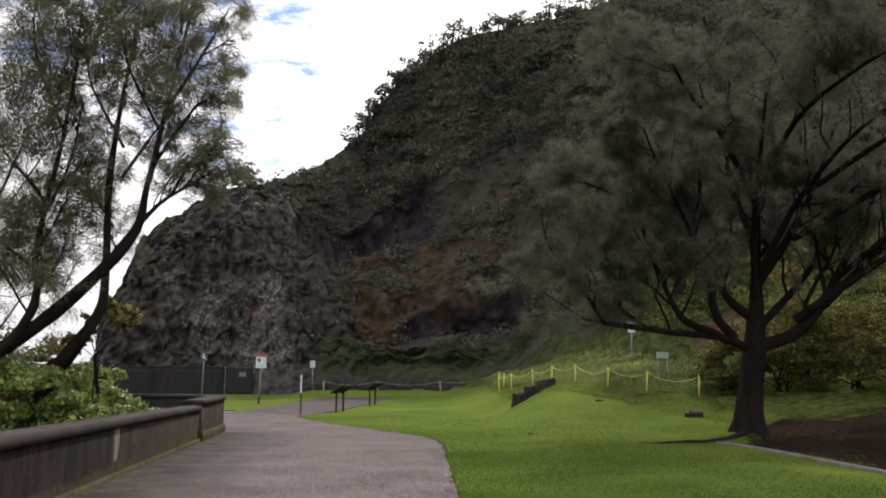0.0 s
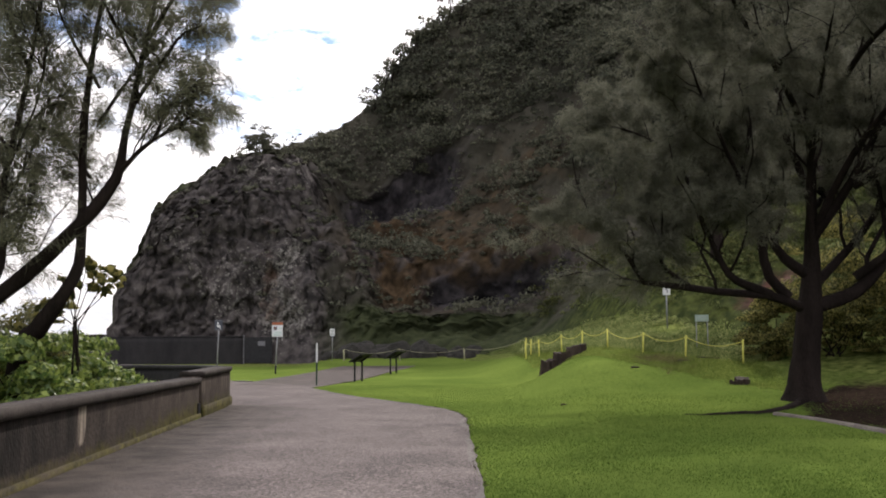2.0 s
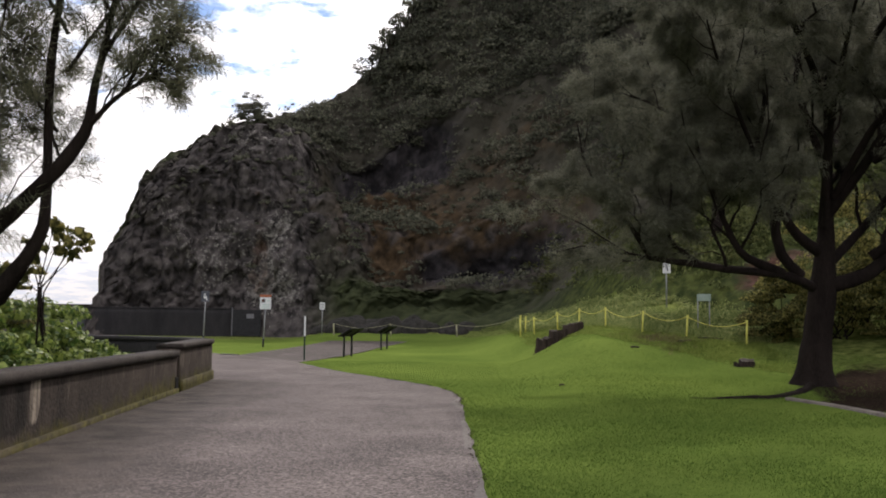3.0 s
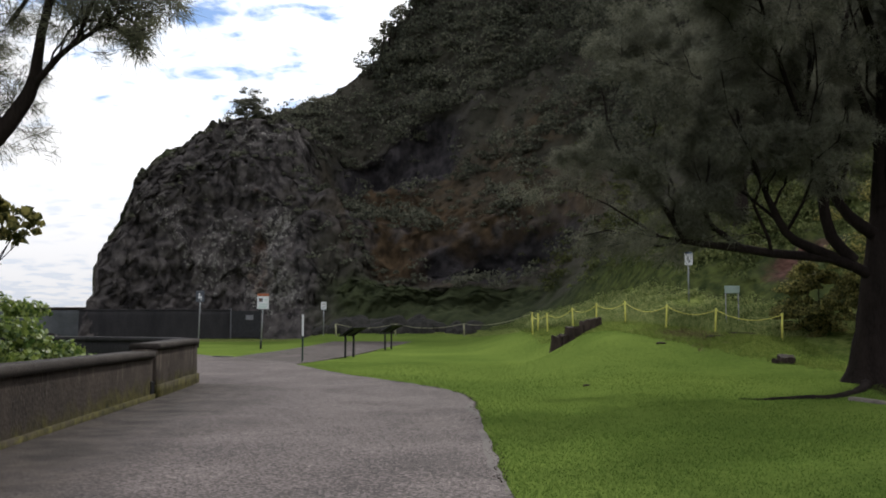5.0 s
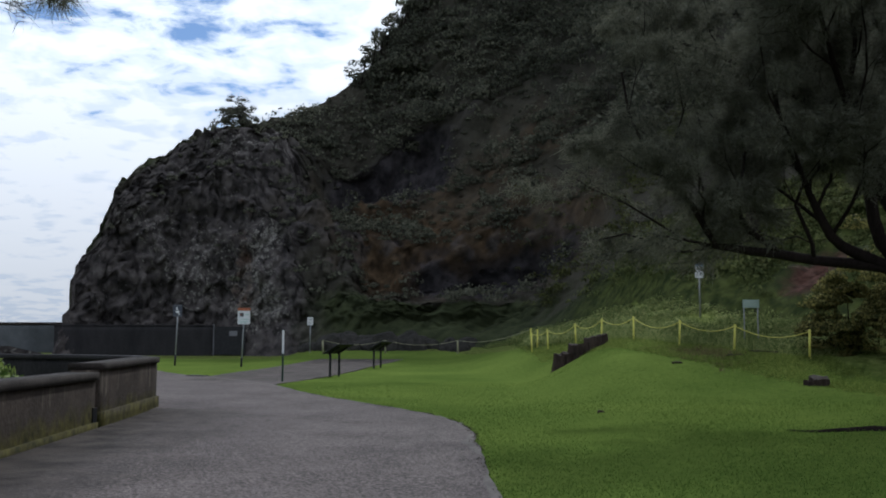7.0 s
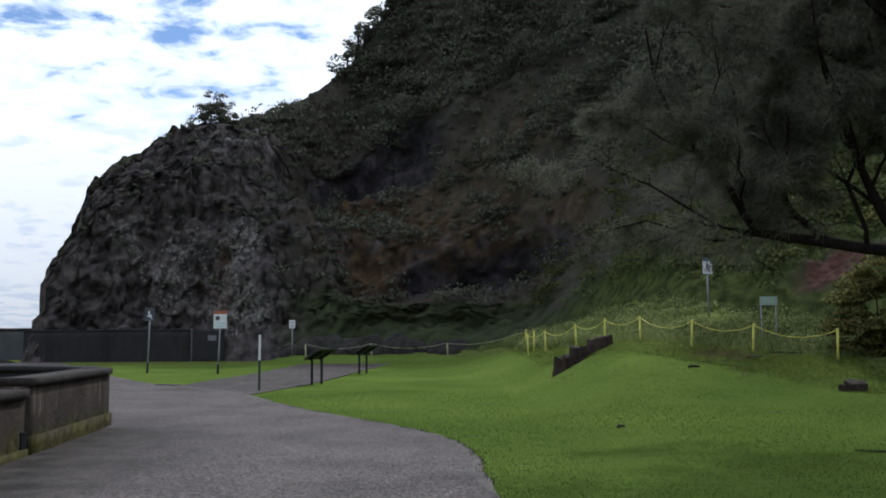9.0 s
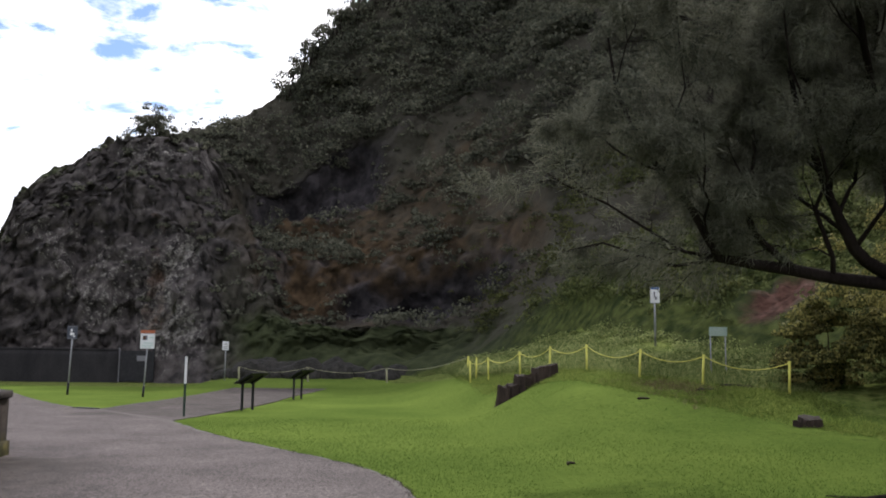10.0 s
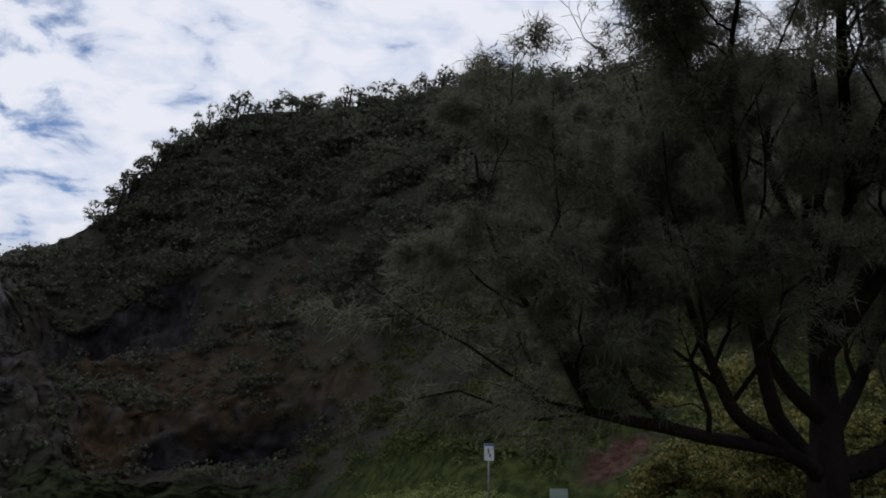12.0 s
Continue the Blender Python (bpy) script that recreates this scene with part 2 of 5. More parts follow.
hn, hl = M_HILL.node_tree.nodes, M_HILL.node_tree.links
h_co = hn.new("ShaderNodeTexCoord")
h_warp = hn.new("ShaderNodeTexNoise")
h_warp.inputs["Scale"].default_value = 0.8
h_add = hn.new("ShaderNodeVectorMath")
h_add.operation = "ADD"
hl.new(h_co.outputs["Object"], h_warp.inputs["Vector"])
hl.new(h_co.outputs["Object"], h_add.inputs[0])
hl.new(h_warp.outputs["Color"], h_add.inputs[1])
h_rock = hn.new("ShaderNodeAttribute")
h_rock.attribute_name = "rock"
last_normal = hn["Bump"].outputs[0]
for h_scale, h_depth in ((0.35, 0.5), (1.3, 0.12)):
    h_vor = hn.new("ShaderNodeTexVoronoi")
    h_vor.inputs["Scale"].default_value = h_scale
    hl.new(h_add.outputs[0], h_vor.inputs["Vector"])
    h_bump = hn.new("ShaderNodeBump")
    h_bump.inputs["Distance"].default_value = h_depth
    hl.new(h_rock.outputs["Fac"], h_bump.inputs["Strength"])
    hl.new(h_vor.outputs["Distance"], h_bump.inputs["Height"])
    hl.new(last_normal, h_bump.inputs["Normal"])
    last_normal = h_bump.outputs[0]
hl.new(last_normal, hn["Principled BSDF"].inputs["Normal"])
M_ROCK = material("dark_basalt", (0.008, 0.008, 0.007), (0.045, 0.042, 0.038), 1.5, 0.85, 0.8, 12)
M_STUMP = material("rotten_stump_wood", (0.010, 0.0075, 0.0065), (0.062, 0.046, 0.037), 2.5, 0.9, 0.9, 18, stretch=(1, 1, 0.25))
M_CUT = material("sawn_stump_top", (0.018, 0.015, 0.012), (0.060, 0.050, 0.042), 4, 0.9, 0.5, 30)
M_YELLOW = material("yellow_paint", (0.40, 0.385, 0.07), (0.58, 0.56, 0.14), 5, 0.55, 0.1, 40)
M_STEEL = material("galvanised_steel", (0.16, 0.165, 0.17), (0.30, 0.31, 0.32), 4, 0.5, 0.1, 40, metal=0.5)
M_BLACK = material("black_powder_coat", (0.010, 0.010, 0.011), (0.028, 0.028, 0.030), 5, 0.5, 0.1, 40)
M_WHITE = material("white_sign_face", (0.48, 0.49, 0.50), (0.64, 0.65, 0.66), 2, 0.5, 0, 20)
M_CREAM = material("faded_cream_paint", (0.20, 0.20, 0.12), (0.32, 0.31, 0.20), 5, 0.6, 0.1, 40)
M_ORANGE = material("orange_sign_band", (0.26, 0.085, 0.045), (0.36, 0.13, 0.07), 4, 0.5, 0, 20)
M_TEAL = material("faded_teal_print", (0.25, 0.38, 0.36), (0.38, 0.50, 0.47), 3, 0.5, 0, 20)
M_BLUE = material("blue_sign_print", (0.05, 0.10, 0.26), (0.09, 0.16, 0.36), 4, 0.5, 0, 20)
M_WORN = material("worn_path_edge", (0.075, 0.067, 0.063), (0.15, 0.135, 0.125), 2.5, 0.85, 0.8, 30)
M_UNDER = material("undergrowth_leaf", (0.026, 0.034, 0.012), (0.085, 0.088, 0.030), 0.3, 0.8, 0, 4, per="island", spread=0.5, through_light=0.2, spec=0.05)
M_VINE = material("creeping_vine_leaf", (0.085, 0.115, 0.034), (0.26, 0.29, 0.115), 0.5, 0.7, 0, 5, per="island", spread=0.9, through_light=0.55, spec=0.06)
M_NAVY = material("navy_sign_face", (0.045, 0.050, 0.065), (0.075, 0.082, 0.10), 4, 0.5, 0, 20)
M_GREENSIGN = material("pale_green_sign", (0.24, 0.32, 0.28), (0.36, 0.44, 0.39), 3, 0.5, 0, 20)
M_DARKGREEN = material("dark_green_post", (0.015, 0.030, 0.022), (0.035, 0.055, 0.042), 6, 0.5, 0.1, 40)
M_GREY = material("grey_plate", (0.10, 0.10, 0.11), (0.17, 0.17, 0.18), 4, 0.6, 0, 20)


# ---- helpers for meshes ----
def mesh(name, v, f, smooth=False, **attributes):
    """A mesh from vertex and face arrays (faces all of one size, or a list of such arrays)."""
    me = bpy.data.meshes.new(name)
    v = np.asarray(v, dtype=np.float64).reshape(-1, 3)
    fs = [np.asarray(a, dtype=np.int64) for a in (f if isinstance(f, list) else [f])]
    me.vertices.add(len(v))
    me.vertices.foreach_set("co", v.astype(np.float32).ravel())
    loops = np.concatenate([a.ravel() for a in fs])
    sizes = np.concatenate([np.full(len(a), a.shape[1]) for a in fs])
    me.loops.add(len(loops))
    me.loops.foreach_set("vertex_index", loops.astype(np.int32))
    me.polygons.add(len(sizes))
    me.polygons.foreach_set("loop_start", (np.cumsum(sizes) - sizes).astype(np.int32))
    if smooth:
        me.polygons.foreach_set("use_smooth", np.ones(len(sizes), dtype=bool))
    me.update(calc_edges=True)
    me.validate()
    for k, a in attributes.items():
        me.attributes.new(k, "FLOAT", "POINT").data.foreach_set("value", np.asarray(a, dtype=np.float32).ravel())
    return me


def thing(name, at=(0, 0, 0), label="", category="", group="", kind=""):
    ob = new(name)
    ob.location = at
    return tagged(ob, label, category, group, kind)


def part(name, me, mat, parent, label="", kind=""):
    ob = new(name, me)
    me.materials.clear()
    me.materials.append(mat)
    ob.parent = parent
    return tagged(ob, label, kind=kind)


def solo(name, me, mat, label, category="", kind="", at=(0, 0, 0), group=""):
    ob = new(name, me)
    me.materials.append(mat)
    ob.location = at
    return tagged(ob, label, category, group, kind)


def box(name, sx, sy, sz, m=None, bevel=0.006):
    """A bevelled box standing on its base's middle."""
    bm = bmesh.new()
    bmesh.ops.create_cube(bm, size=1.0, matrix=Matrix.Translation((0, 0, sz / 2)) @ Matrix.Diagonal((sx, sy, sz, 1)))
    if bevel:
        bmesh.ops.bevel(bm, geom=bm.edges[:], offset=bevel, segments=2, affect="EDGES")
    if m is not None:
        bm.transform(m)
    me = bpy.data.meshes.new(name)
    bm.to_mesh(me)
    bm.free()
    return me


def tube(points, radii, sides=8):
    """A tapered tube along points, with end caps left as points of small radius."""
    p = np.asarray(points, dtype=float)
    r = np.asarray(radii, dtype=float)
    t = np.gradient(p, axis=0)
    t /= np.linalg.norm(t, axis=1)[:, None] + 1e-9
    ref = np.array([0.31, 0.95, 0.05]) if abs(t[0][2]) > 0.6 else np.array([0.0, 0.0, 1.0])
    a = np.cross(t, ref)
    a /= np.linalg.norm(a, axis=1)[:, None] + 1e-9
    b = np.cross(t, a)
    ang = np.linspace(0, 2 * np.pi, sides, endpoint=False)
    v = p[:, None, :] + r[:, None, None] * (np.cos(ang)[None, :, None] * a[:, None, :] + np.sin(ang)[None, :, None] * b[:, None, :])
    n = len(p)
    i, j = np.meshgrid(np.arange(n - 1), np.arange(sides), indexing="ij")
    k = (j + 1) % sides
    f = np.stack([i * sides + j, i * sides + k, (i + 1) * sides + k, (i + 1) * sides + j], -1).reshape(-1, 4)
    return v.reshape(-1, 3), f


def merge(pieces):
    vs, fs, o = [], [], 0
    for v, f in pieces:
        vs.append(v)
        fs.append(f + o)
        o += len(v)
    return np.concatenate(vs), np.concatenate(fs)


def capped(points, radii, sides=10):
    """A tube closed at both ends."""
    p, r = list(map(np.array, points)), list(radii)
    return tube([p[0] - (p[1] - p[0]) * 1e-3, *p, p[-1] + (p[-1] - p[-2]) * 1e-3], [1e-4, *r, 1e-4], sides)


def spline(points, n):
    """A smooth curve of n points through the points given (Catmull-Rom)."""
    p = np.asarray(points, dtype=float)
    q = np.vstack([2 * p[0] - p[1], p, 2 * p[-1] - p[-2]])
    u = np.linspace(0, len(p) - 1 - 1e-6, n)
    i = u.astype(int)
    s = (u - i)[:, None]
    a, b, c, d = q[i], q[i + 1], q[i + 2], q[i + 3]
    return 0.5 * (2 * b + (c - a) * s + (2 * a - 5 * b + 4 * c - d) * s ** 2 + (3 * b - a - 3 * c + d) * s ** 3)


def lattice(ix, iy, iz):
    h = (ix * 374761393 + iy * 668265263 + iz * 2147483647 + 1274126177) & 0xFFFFFFFF
    h = ((h ^ (h >> 13)) * 1274126177) & 0xFFFFFFFF
    return ((h ^ (h >> 16)) & 0xFFFF) / 65535.0


def vnoise(p):
    """Smooth value noise from 0 to 1 at the points p (n, 3)."""
    f = np.floor(p).astype(np.int64)
    u = p - f
    u = u * u * (3 - 2 * u)
    out = 0.0
    for dx in (0, 1):
        for dy in (0, 1):
            for dz in (0, 1):
                w = (u[:, 0] if dx else 1 - u[:, 0]) * (u[:, 1] if dy else 1 - u[:, 1]) * (u[:, 2] if dz else 1 - u[:, 2])
                out = out + w * lattice(f[:, 0] + dx, f[:, 1] + dy, f[:, 2] + dz)
    return out


def fbm(p, octaves=4):
    s, a, k = 0.0, 0.5, 1.0
    for o in range(octaves):
        s = s + a * vnoise(p * k + 17.3 * o)
        a, k = a * 0.5, k * 2.03
    return s


def step(a, b, x):
    u = np.clip((x - a) / (b - a), 0, 1)
    return u * u * (3 - 2 * u)


def wall_x(y):
    """The face of the low wall beside the path."""
    return -6.12 + 0.155 * (22.4 - np.asarray(y, dtype=float))


def ground_z(x, y):
    """Height of the ground: a path that falls gently, a lawn that rises to a mound, a drop behind the low wall."""
    x, y = np.asarray(x, dtype=float), np.asarray(y, dtype=float)
    base = 0.017 * np.clip(23 - y, 0, 60)
    rise = np.interp(y, (22, 28, 29.8, 32.3, 34, 37, 41, 46, 60, 90), (0.12, 0.19, 0.42, 0.9, 1.06, 1.28, 1.36, 1.66, 2.2, 2.8))
    lo = np.interp(y, (34, 37.5, 39, 43, 46, 52, 57, 62), (0.9, 1.2, 0.6, -1.0, -1.5, -2.0, -1.5, 0.0))
    hi = np.interp(y, (34, 37.5, 39, 43, 46, 52, 57, 62), (4.2, 4.6, 4.5, 4.6, 5.0, 6.0, 7.0, 8.0))
    mound = rise * step(lo, hi, x) * step(12, 24, y) + step(3.6, 8.5, x) * np.interp(y, (34.5, 37, 41, 46, 50, 60), (0.0, 0.16, 0.75, 1.4, 1.7, 2.0))
    far = np.interp(y, (44, 50, 56, 58, 62, 68, 80), (0.0, 0.12, 0.34, 0.46, 0.9, 2.4, 5.0)) * step(-12.5, -8.5, x) * (1 - step(0, 6, x))
    side = step(9, 16, x) * step(16, 26, y) * 0.8
    drop = -7.0 * step(0.4, 9, wall_x(np.minimum(y, 40)) - x) * (1 - step(25.6, 27.4, y))
    gone = -9.0 * step(40, 60, -x) - 9.0 * step(80, 200, np.hypot(x, y))
    return base + mound + far + side + drop + gone


def gz(x, y):
    return float(ground_z(x, y))


def clear_of_sign(p):
    """The trodden gap round the warning sign on the mound."""
    return (np.abs(p[:, 0] - 7.7) < 0.75) & (p[:, 1] > 38.6) & (p[:, 1] < 41.6)


# ---- ground: one sheet to the horizon ----
gx = np.concatenate([(-3000, -1200, -500, -200, -110, -80), np.arange(-60, -12, 1.5), np.arange(-12, 18, 0.3), np.arange(18, 60, 1.5), (80, 110, 200, 500, 1200, 3000)])
gy = np.concatenate([(-3000, -1200, -500, -200, -80, -40), np.arange(-25, 8, 1.5), np.arange(8, 62, 0.3), np.arange(62, 90, 1.5), (110, 200, 500, 1200, 3000)])
X, Y = np.meshgrid(gx, gy, indexing="ij")
flat = np.stack([X.ravel(), Y.ravel(), 0 * X.ravel()], 1)
Z = ground_z(X, Y).ravel() - 0.018 + 0.05 * (fbm(flat * 0.5) - 0.47) * step(0.6, 3, X.ravel()) + 0.16 * (fbm(flat * 1.3 + 9, 3) - 0.44) * step(2, 4, X.ravel()) * step(30, 33, Y.ravel()) * (1 - step(44, 50, Y.ravel())) + 0.7 * (fbm(flat * 0.9, 3) - 0.42) * step(0.2, 2.5, Y.ravel() - np.interp(X.ravel(), (2.4, 4.9, 8.6, 12), (44.0, 37.6, 32.8, 31.0))) * step(4, 7, X.ravel())
I, J = np.meshgrid(np.arange(len(gx) - 1), np.arange(len(gy) - 1), indexing="ij")
W = len(gy)
F = np.stack([I * W + J, (I + 1) * W + J, (I + 1) * W + J + 1, I * W + J + 1], -1).reshape(-1, 4)
fx, fy = X.ravel(), Y.ravel()
kerb_x = np.interp(fy, (4, 16.2, 19.4, 20.9, 21.7, 24, 27, 30), (8.2, 7.2, 6.8, 6.2, 6.9, 7.4, 8.4, 11.0))
dirt = step(0.0, 0.5, fx - kerb_x) * (1 - step(27, 31, fy))
dirt = np.maximum(dirt, 0.25 * np.exp(-(((fx - 6.4) / 0.9) ** 2 + ((fy - 32.8) / 1.0) ** 2)))
post_y = np.interp(fx, (-1.4, 2.4, 4.9, 8.6, 12), (57.6, 44.0, 37.6, 32.8, 29.0))
mottle = (0.35 * step(-9, -3, fy - post_y) + 0.35 * step(-3.5, -0.5, fy - post_y)) * step(0.5, 3, fx) + 0.12 * (fx > -1)
edge_d = fy - np.interp(fx, (-20, -1.4, 2.4, 4.9, 8.6, 12), (58.5, 57.6, 44.0, 37.6, 32.8, 29.0))
rough = 0.5 * step(-4.5, -0.8, edge_d) * step(1.5, 3.5, fx) + 0.5 * step(0, 1.2, edge_d) * step(1.5, 3.5, fx) + step(0, 1.2, edge_d) * (1 - step(1.5, 3.5, fx))
ground = solo("ground", mesh("ground", np.stack([fx, fy, Z], 1), F, True, dirt=dirt, rough=rough, mottle=mottle), M_LAWN, "mown green lawn rising to a rough grassy mound", kind="structure")


# ---- path and plaza: one slab of asphalt ----
def outline(points, n, wobble, seed):
    """A curve through the points with a slightly ragged line."""
    c = spline(points, n)
    k = (fbm(c * 1.7 + seed, 3) - 0.44) * wobble
    c[:, 0] += k
    c[:, 1] += (fbm(c * 1.9 - seed, 3) - 0.44) * wobble
    return c


right_edge = outline([(1.1, -14, 0), (0.75, 0, 0), (0.42, 10.5, 0), (0.2, 15.6, 0), (-0.03, 20, 0), (-0.2, 22.7, 0), (-0.75, 24.7, 0), (-2.2, 27.2, 0), (-4.0, 30.1, 0), (-6.0, 34.2, 0)], 220, 0.13, 3.0)
branch = outline([(-6.0, 34.2, 0), (-5.25, 39.6, 0), (-4.64, 47.4, 0), (-3.6, 53.4, 0), (-2.9, 55.2, 0)], 40, 0.1, 5.0)
far_edge = np.vstack([outline([(-2.9, 56.0, 0), (-6.5, 56.2, 0), (-8.0, 52.4, 0), (-8.6, 47, 0), (-9.15, 42.4, 0), (-9.35, 38.7, 0)], 45, 0.1, 7.0),
                      outline([(-9.6, 38.75, 0), (-11.0, 40.6, 0), (-13.4, 44.2, 0), (-17.3, 50.7, 0), (-25.0, 64.8, 0)], 45, 0.1, 8.0)])
rest = np.array([(-40, 66.2, 0), (-40, 30, 0), (-11.2, 29, 0), (-7.0, 27.2, 0), (-6.4, 25.6, 0), (-6.0, 22.4, 0), (wall_x(10), 10, 0), (wall_x(0) + 0.05, 0, 0), (wall_x(-14), -14, 0)], dtype=float)
bm = bmesh.new()
ring = [bm.verts.new(q) for q in np.vstack([right_edge, branch, far_edge, rest])]
edges = [bm.edges.new((ring[k], ring[(k + 1) % len(ring)])) for k in range(len(ring))]
bmesh.ops.triangle_fill(bm, use_beauty=True, edges=edges)
for k in range(3):
    bmesh.ops.subdivide_edges(bm, edges=[e for e in bm.edges if e.calc_length() > 1.6], cuts=1, use_grid_fill=True)
bmesh.ops.triangulate(bm, faces=bm.faces[:])
for q in bm.verts:
    q.co.z = gz(q.co.x, q.co.y) if q.co.y < 42 else gz(-9 if q.co.x > -16 else q.co.x, q.co.y) * (0.9 if q.co.x > -16 else 1) + (0.012 if q.co.x > -16 else 0)
bmesh.ops.recalc_face_normals(bm, faces=bm.faces[:])
if sum(q.normal.z for q in bm.faces) < 0:
    bmesh.ops.reverse_faces(bm, faces=bm.faces[:])
skirt = bmesh.ops.extrude_edge_only(bm, edges=[e for e in bm.edges if e.is_boundary])
for q in skirt["geom"]:
    if isinstance(q, bmesh.types.BMVert):
        q.co.z -= 0.12
me = bpy.data.meshes.new("path")
bm.to_mesh(me)
bm.free()
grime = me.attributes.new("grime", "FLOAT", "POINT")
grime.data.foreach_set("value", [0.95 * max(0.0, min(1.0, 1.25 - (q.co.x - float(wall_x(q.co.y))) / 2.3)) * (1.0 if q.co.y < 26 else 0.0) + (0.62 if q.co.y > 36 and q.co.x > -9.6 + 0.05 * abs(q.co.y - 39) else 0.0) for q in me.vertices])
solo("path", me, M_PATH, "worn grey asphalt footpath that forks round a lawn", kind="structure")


# ---- low wall, its taller end and the return ----
def wall_run(pts, height, thick, mat_body, label, name, coping=0.13, over=0.07, plinth=0.0, cap=None):
    """A concrete wall along pts (its face on the right-hand side), with a coping; returns the thing."""
    c = np.asarray(pts, dtype=float)
    root = thing(name, (0, 0, 0), label, "wall", kind="structure")
    t = np.gradient(c, axis=0)
    t /= np.linalg.norm(t, axis=1)[:, None]
    side = np.stack([-t[:, 1], t[:, 0]], 1)  # to the left of the way
    base = ground_z(c[:, 0], c[:, 1])

    def run(nm, inner, outer, low, top, mat, rows):
        zs = np.linspace(0, 1, rows)
        ring = []
        for z in zs:
            ring.append((inner, z))
        for z in zs[::-1]:
            ring.append((outer, z))
        v = []
        for k in range(len(c)):
            for o, z in ring:
                h = base[k] + low + (top - low) * z
                v.append((c[k][0] + side[k][0] * o, c[k][1] + side[k][1] * o, h))
        v = np.array(v)
        w = 0.018 * (fbm(v * 2.3, 4) - 0.47)
        v[:, 0] += w
        v[:, 2] += w * 0.6
        m, n = len(ring), len(c)
        f = [(k * m + j, k * m + (j + 1) % m, (k + 1) * m + (j + 1) % m, (k + 1) * m + j) for k in range(n - 1) for j in range(m)]
        g = [list(range(m))[::-1], list(range((n - 1) * m, n * m))]
        hh = np.tile(np.array([low + (top - low) * z for o, z in ring]), n)
        along = np.repeat(np.arange(n) / max(1, n - 1), m)
        far = step(14, 21, np.repeat(c[:, 1], m))
        moss = np.clip(0.72 + far * 0.3 - hh * 1.7, 0, 1)
        yy_ = np.repeat(c[:, 1], m)
        lime = 0.72 * np.exp(-((yy_ - 13.7) / 0.2) ** 2) * step(0.2, 0.3, hh) + 0.10 + 0.34 * step(13.4, 14.4, yy_) * step(0.15, 0.5, hh)
        me2 = mesh(nm, v, [np.array(f), np.array(g)], False, wet=(1 - step(13.3, 13.6, yy_)) * step(0.1, 0.22, hh) * (nm == "body"), moss=moss, lime=lime if nm == "body" else lime * 0)
        part(nm, me2, mat, root)

    run("body", 0.0, thick, -0.3, height - coping, mat_body, 8)
    run("coping", -over, thick + over, height - coping, height, cap or M_COPING, 3)
    if plinth:
        run("plinth", -0.06, 0.02, -0.2, plinth, mat_body, 4)
    return root


ys = np.arange(-14, 22.41, 0.2)
wall_run(np.stack([wall_x(ys), ys], 1), 0.86, 0.36, M_WALL, "low stained concrete wall with a heavy weathered coping", "wall_west", 0.12, 0.055, 0.07)
ys = np.linspace(22.43, 26.35, 12)
wall_run(np.stack([-6.1 - 0.121 * (ys - 22.4), ys], 1), 1.0, 0.42, M_WALL, "taller stained concrete wall end with mossy foot", "wall_west_end", 0.11, 0.05, 0.22)
ret = np.stack([np.interp(np.linspace(0, 1, 16), (0, 0.12, 0.35, 0.6, 1), (-6.60, -7.3, -8.6, -10.2, -14.0)), np.interp(np.linspace(0, 1, 16), (0, 0.12, 0.35, 0.6, 1), (26.42, 27.3, 27.95, 28.3, 28.6))], 1)
wall_run(ret, 1.0, 0.36, M_DARKWALL, "black-stained concrete parapet curving away from the path", "wall_bay", 0.1, 0.05, 0.0, M_DARKWALL)

# ---- far dark wall with its gate, and the grey parapet beyond ----
xs = np.arange(-27.6, -17.2, 0.4)
wall_run(np.stack([xs, 65.4 + 0 * xs], 1), 1.95, 0.4, M_DARKWALL, "high black-stained masonry wall with pale lime streaks", "wall_north", 0.1, 0.03, 0.0, M_DARKWALL)
xs = np.arange(-17.0, -15.1, 0.4)
gate = thing("gate", (-16.2, 65.5, 0), "closed dark metal gate with a small grey plate", "gate")
part("gate_leaf", box("gate_leaf", 1.9, 0.06, 1.8, pose(0, 0, 0.05)), M_BLACK, gate)
for px in (-1.0, 1.0):
    part("gate_post", box("gate_post", 0.12, 0.12, 2.0, pose(px, 0, 0)), M_GREY if px < 0 else M_BLACK, gate)
part("plate", box("plate", 0.52, 0.02, 0.32, pose(0.3, -0.05, 1.25)), M_GREY, gate, "small grey notice plate")
wall_run(np.array([(-46.0, 71.6), (-40, 71.8), (-34, 72), (-28.2, 72)]), 2.15, 0.5, M_GREYWALL, "pale grey lookout parapet before open sky", "wall_lookout", 0.2, 0.05)

# ---- mountain: cliff, hollow and wooded ridge ----
RIDGE = [(-34, 60, -8), (-28, 62, -6), (-25.9, 64, 0.0), (-25.2, 64, 2.5), (-24.6, 65.5, 6.1), (-23.6, 66.4, 8.2), (-22.5, 67, 11.6), (-21.4, 67.7, 13.4), (-19.3, 69, 15), (-16.9, 72, 17.4), (-13.4, 75, 19.4),
         (-11.3, 75.5, 20.2), (-9.5, 77, 21.8), (-7.2, 78.6, 25.0), (-6.3, 78.5, 27.4), (-4.5, 78.3, 30.6), (-1, 78, 33.8), (4.5, 78.2, 36.2), (9, 77, 36.8), (15, 76.6, 38.6), (31, 74.8, 36.8), (45, 74, 32), (100, 74, 24)]
rp = np.array(RIDGE, dtype=float)
phi = np.concatenate([np.arange(-34, -27, 0.4), np.arange(-27, -3, 0.12), np.arange(-3, 40, 0.28), np.arange(40, 101, 1.2)])
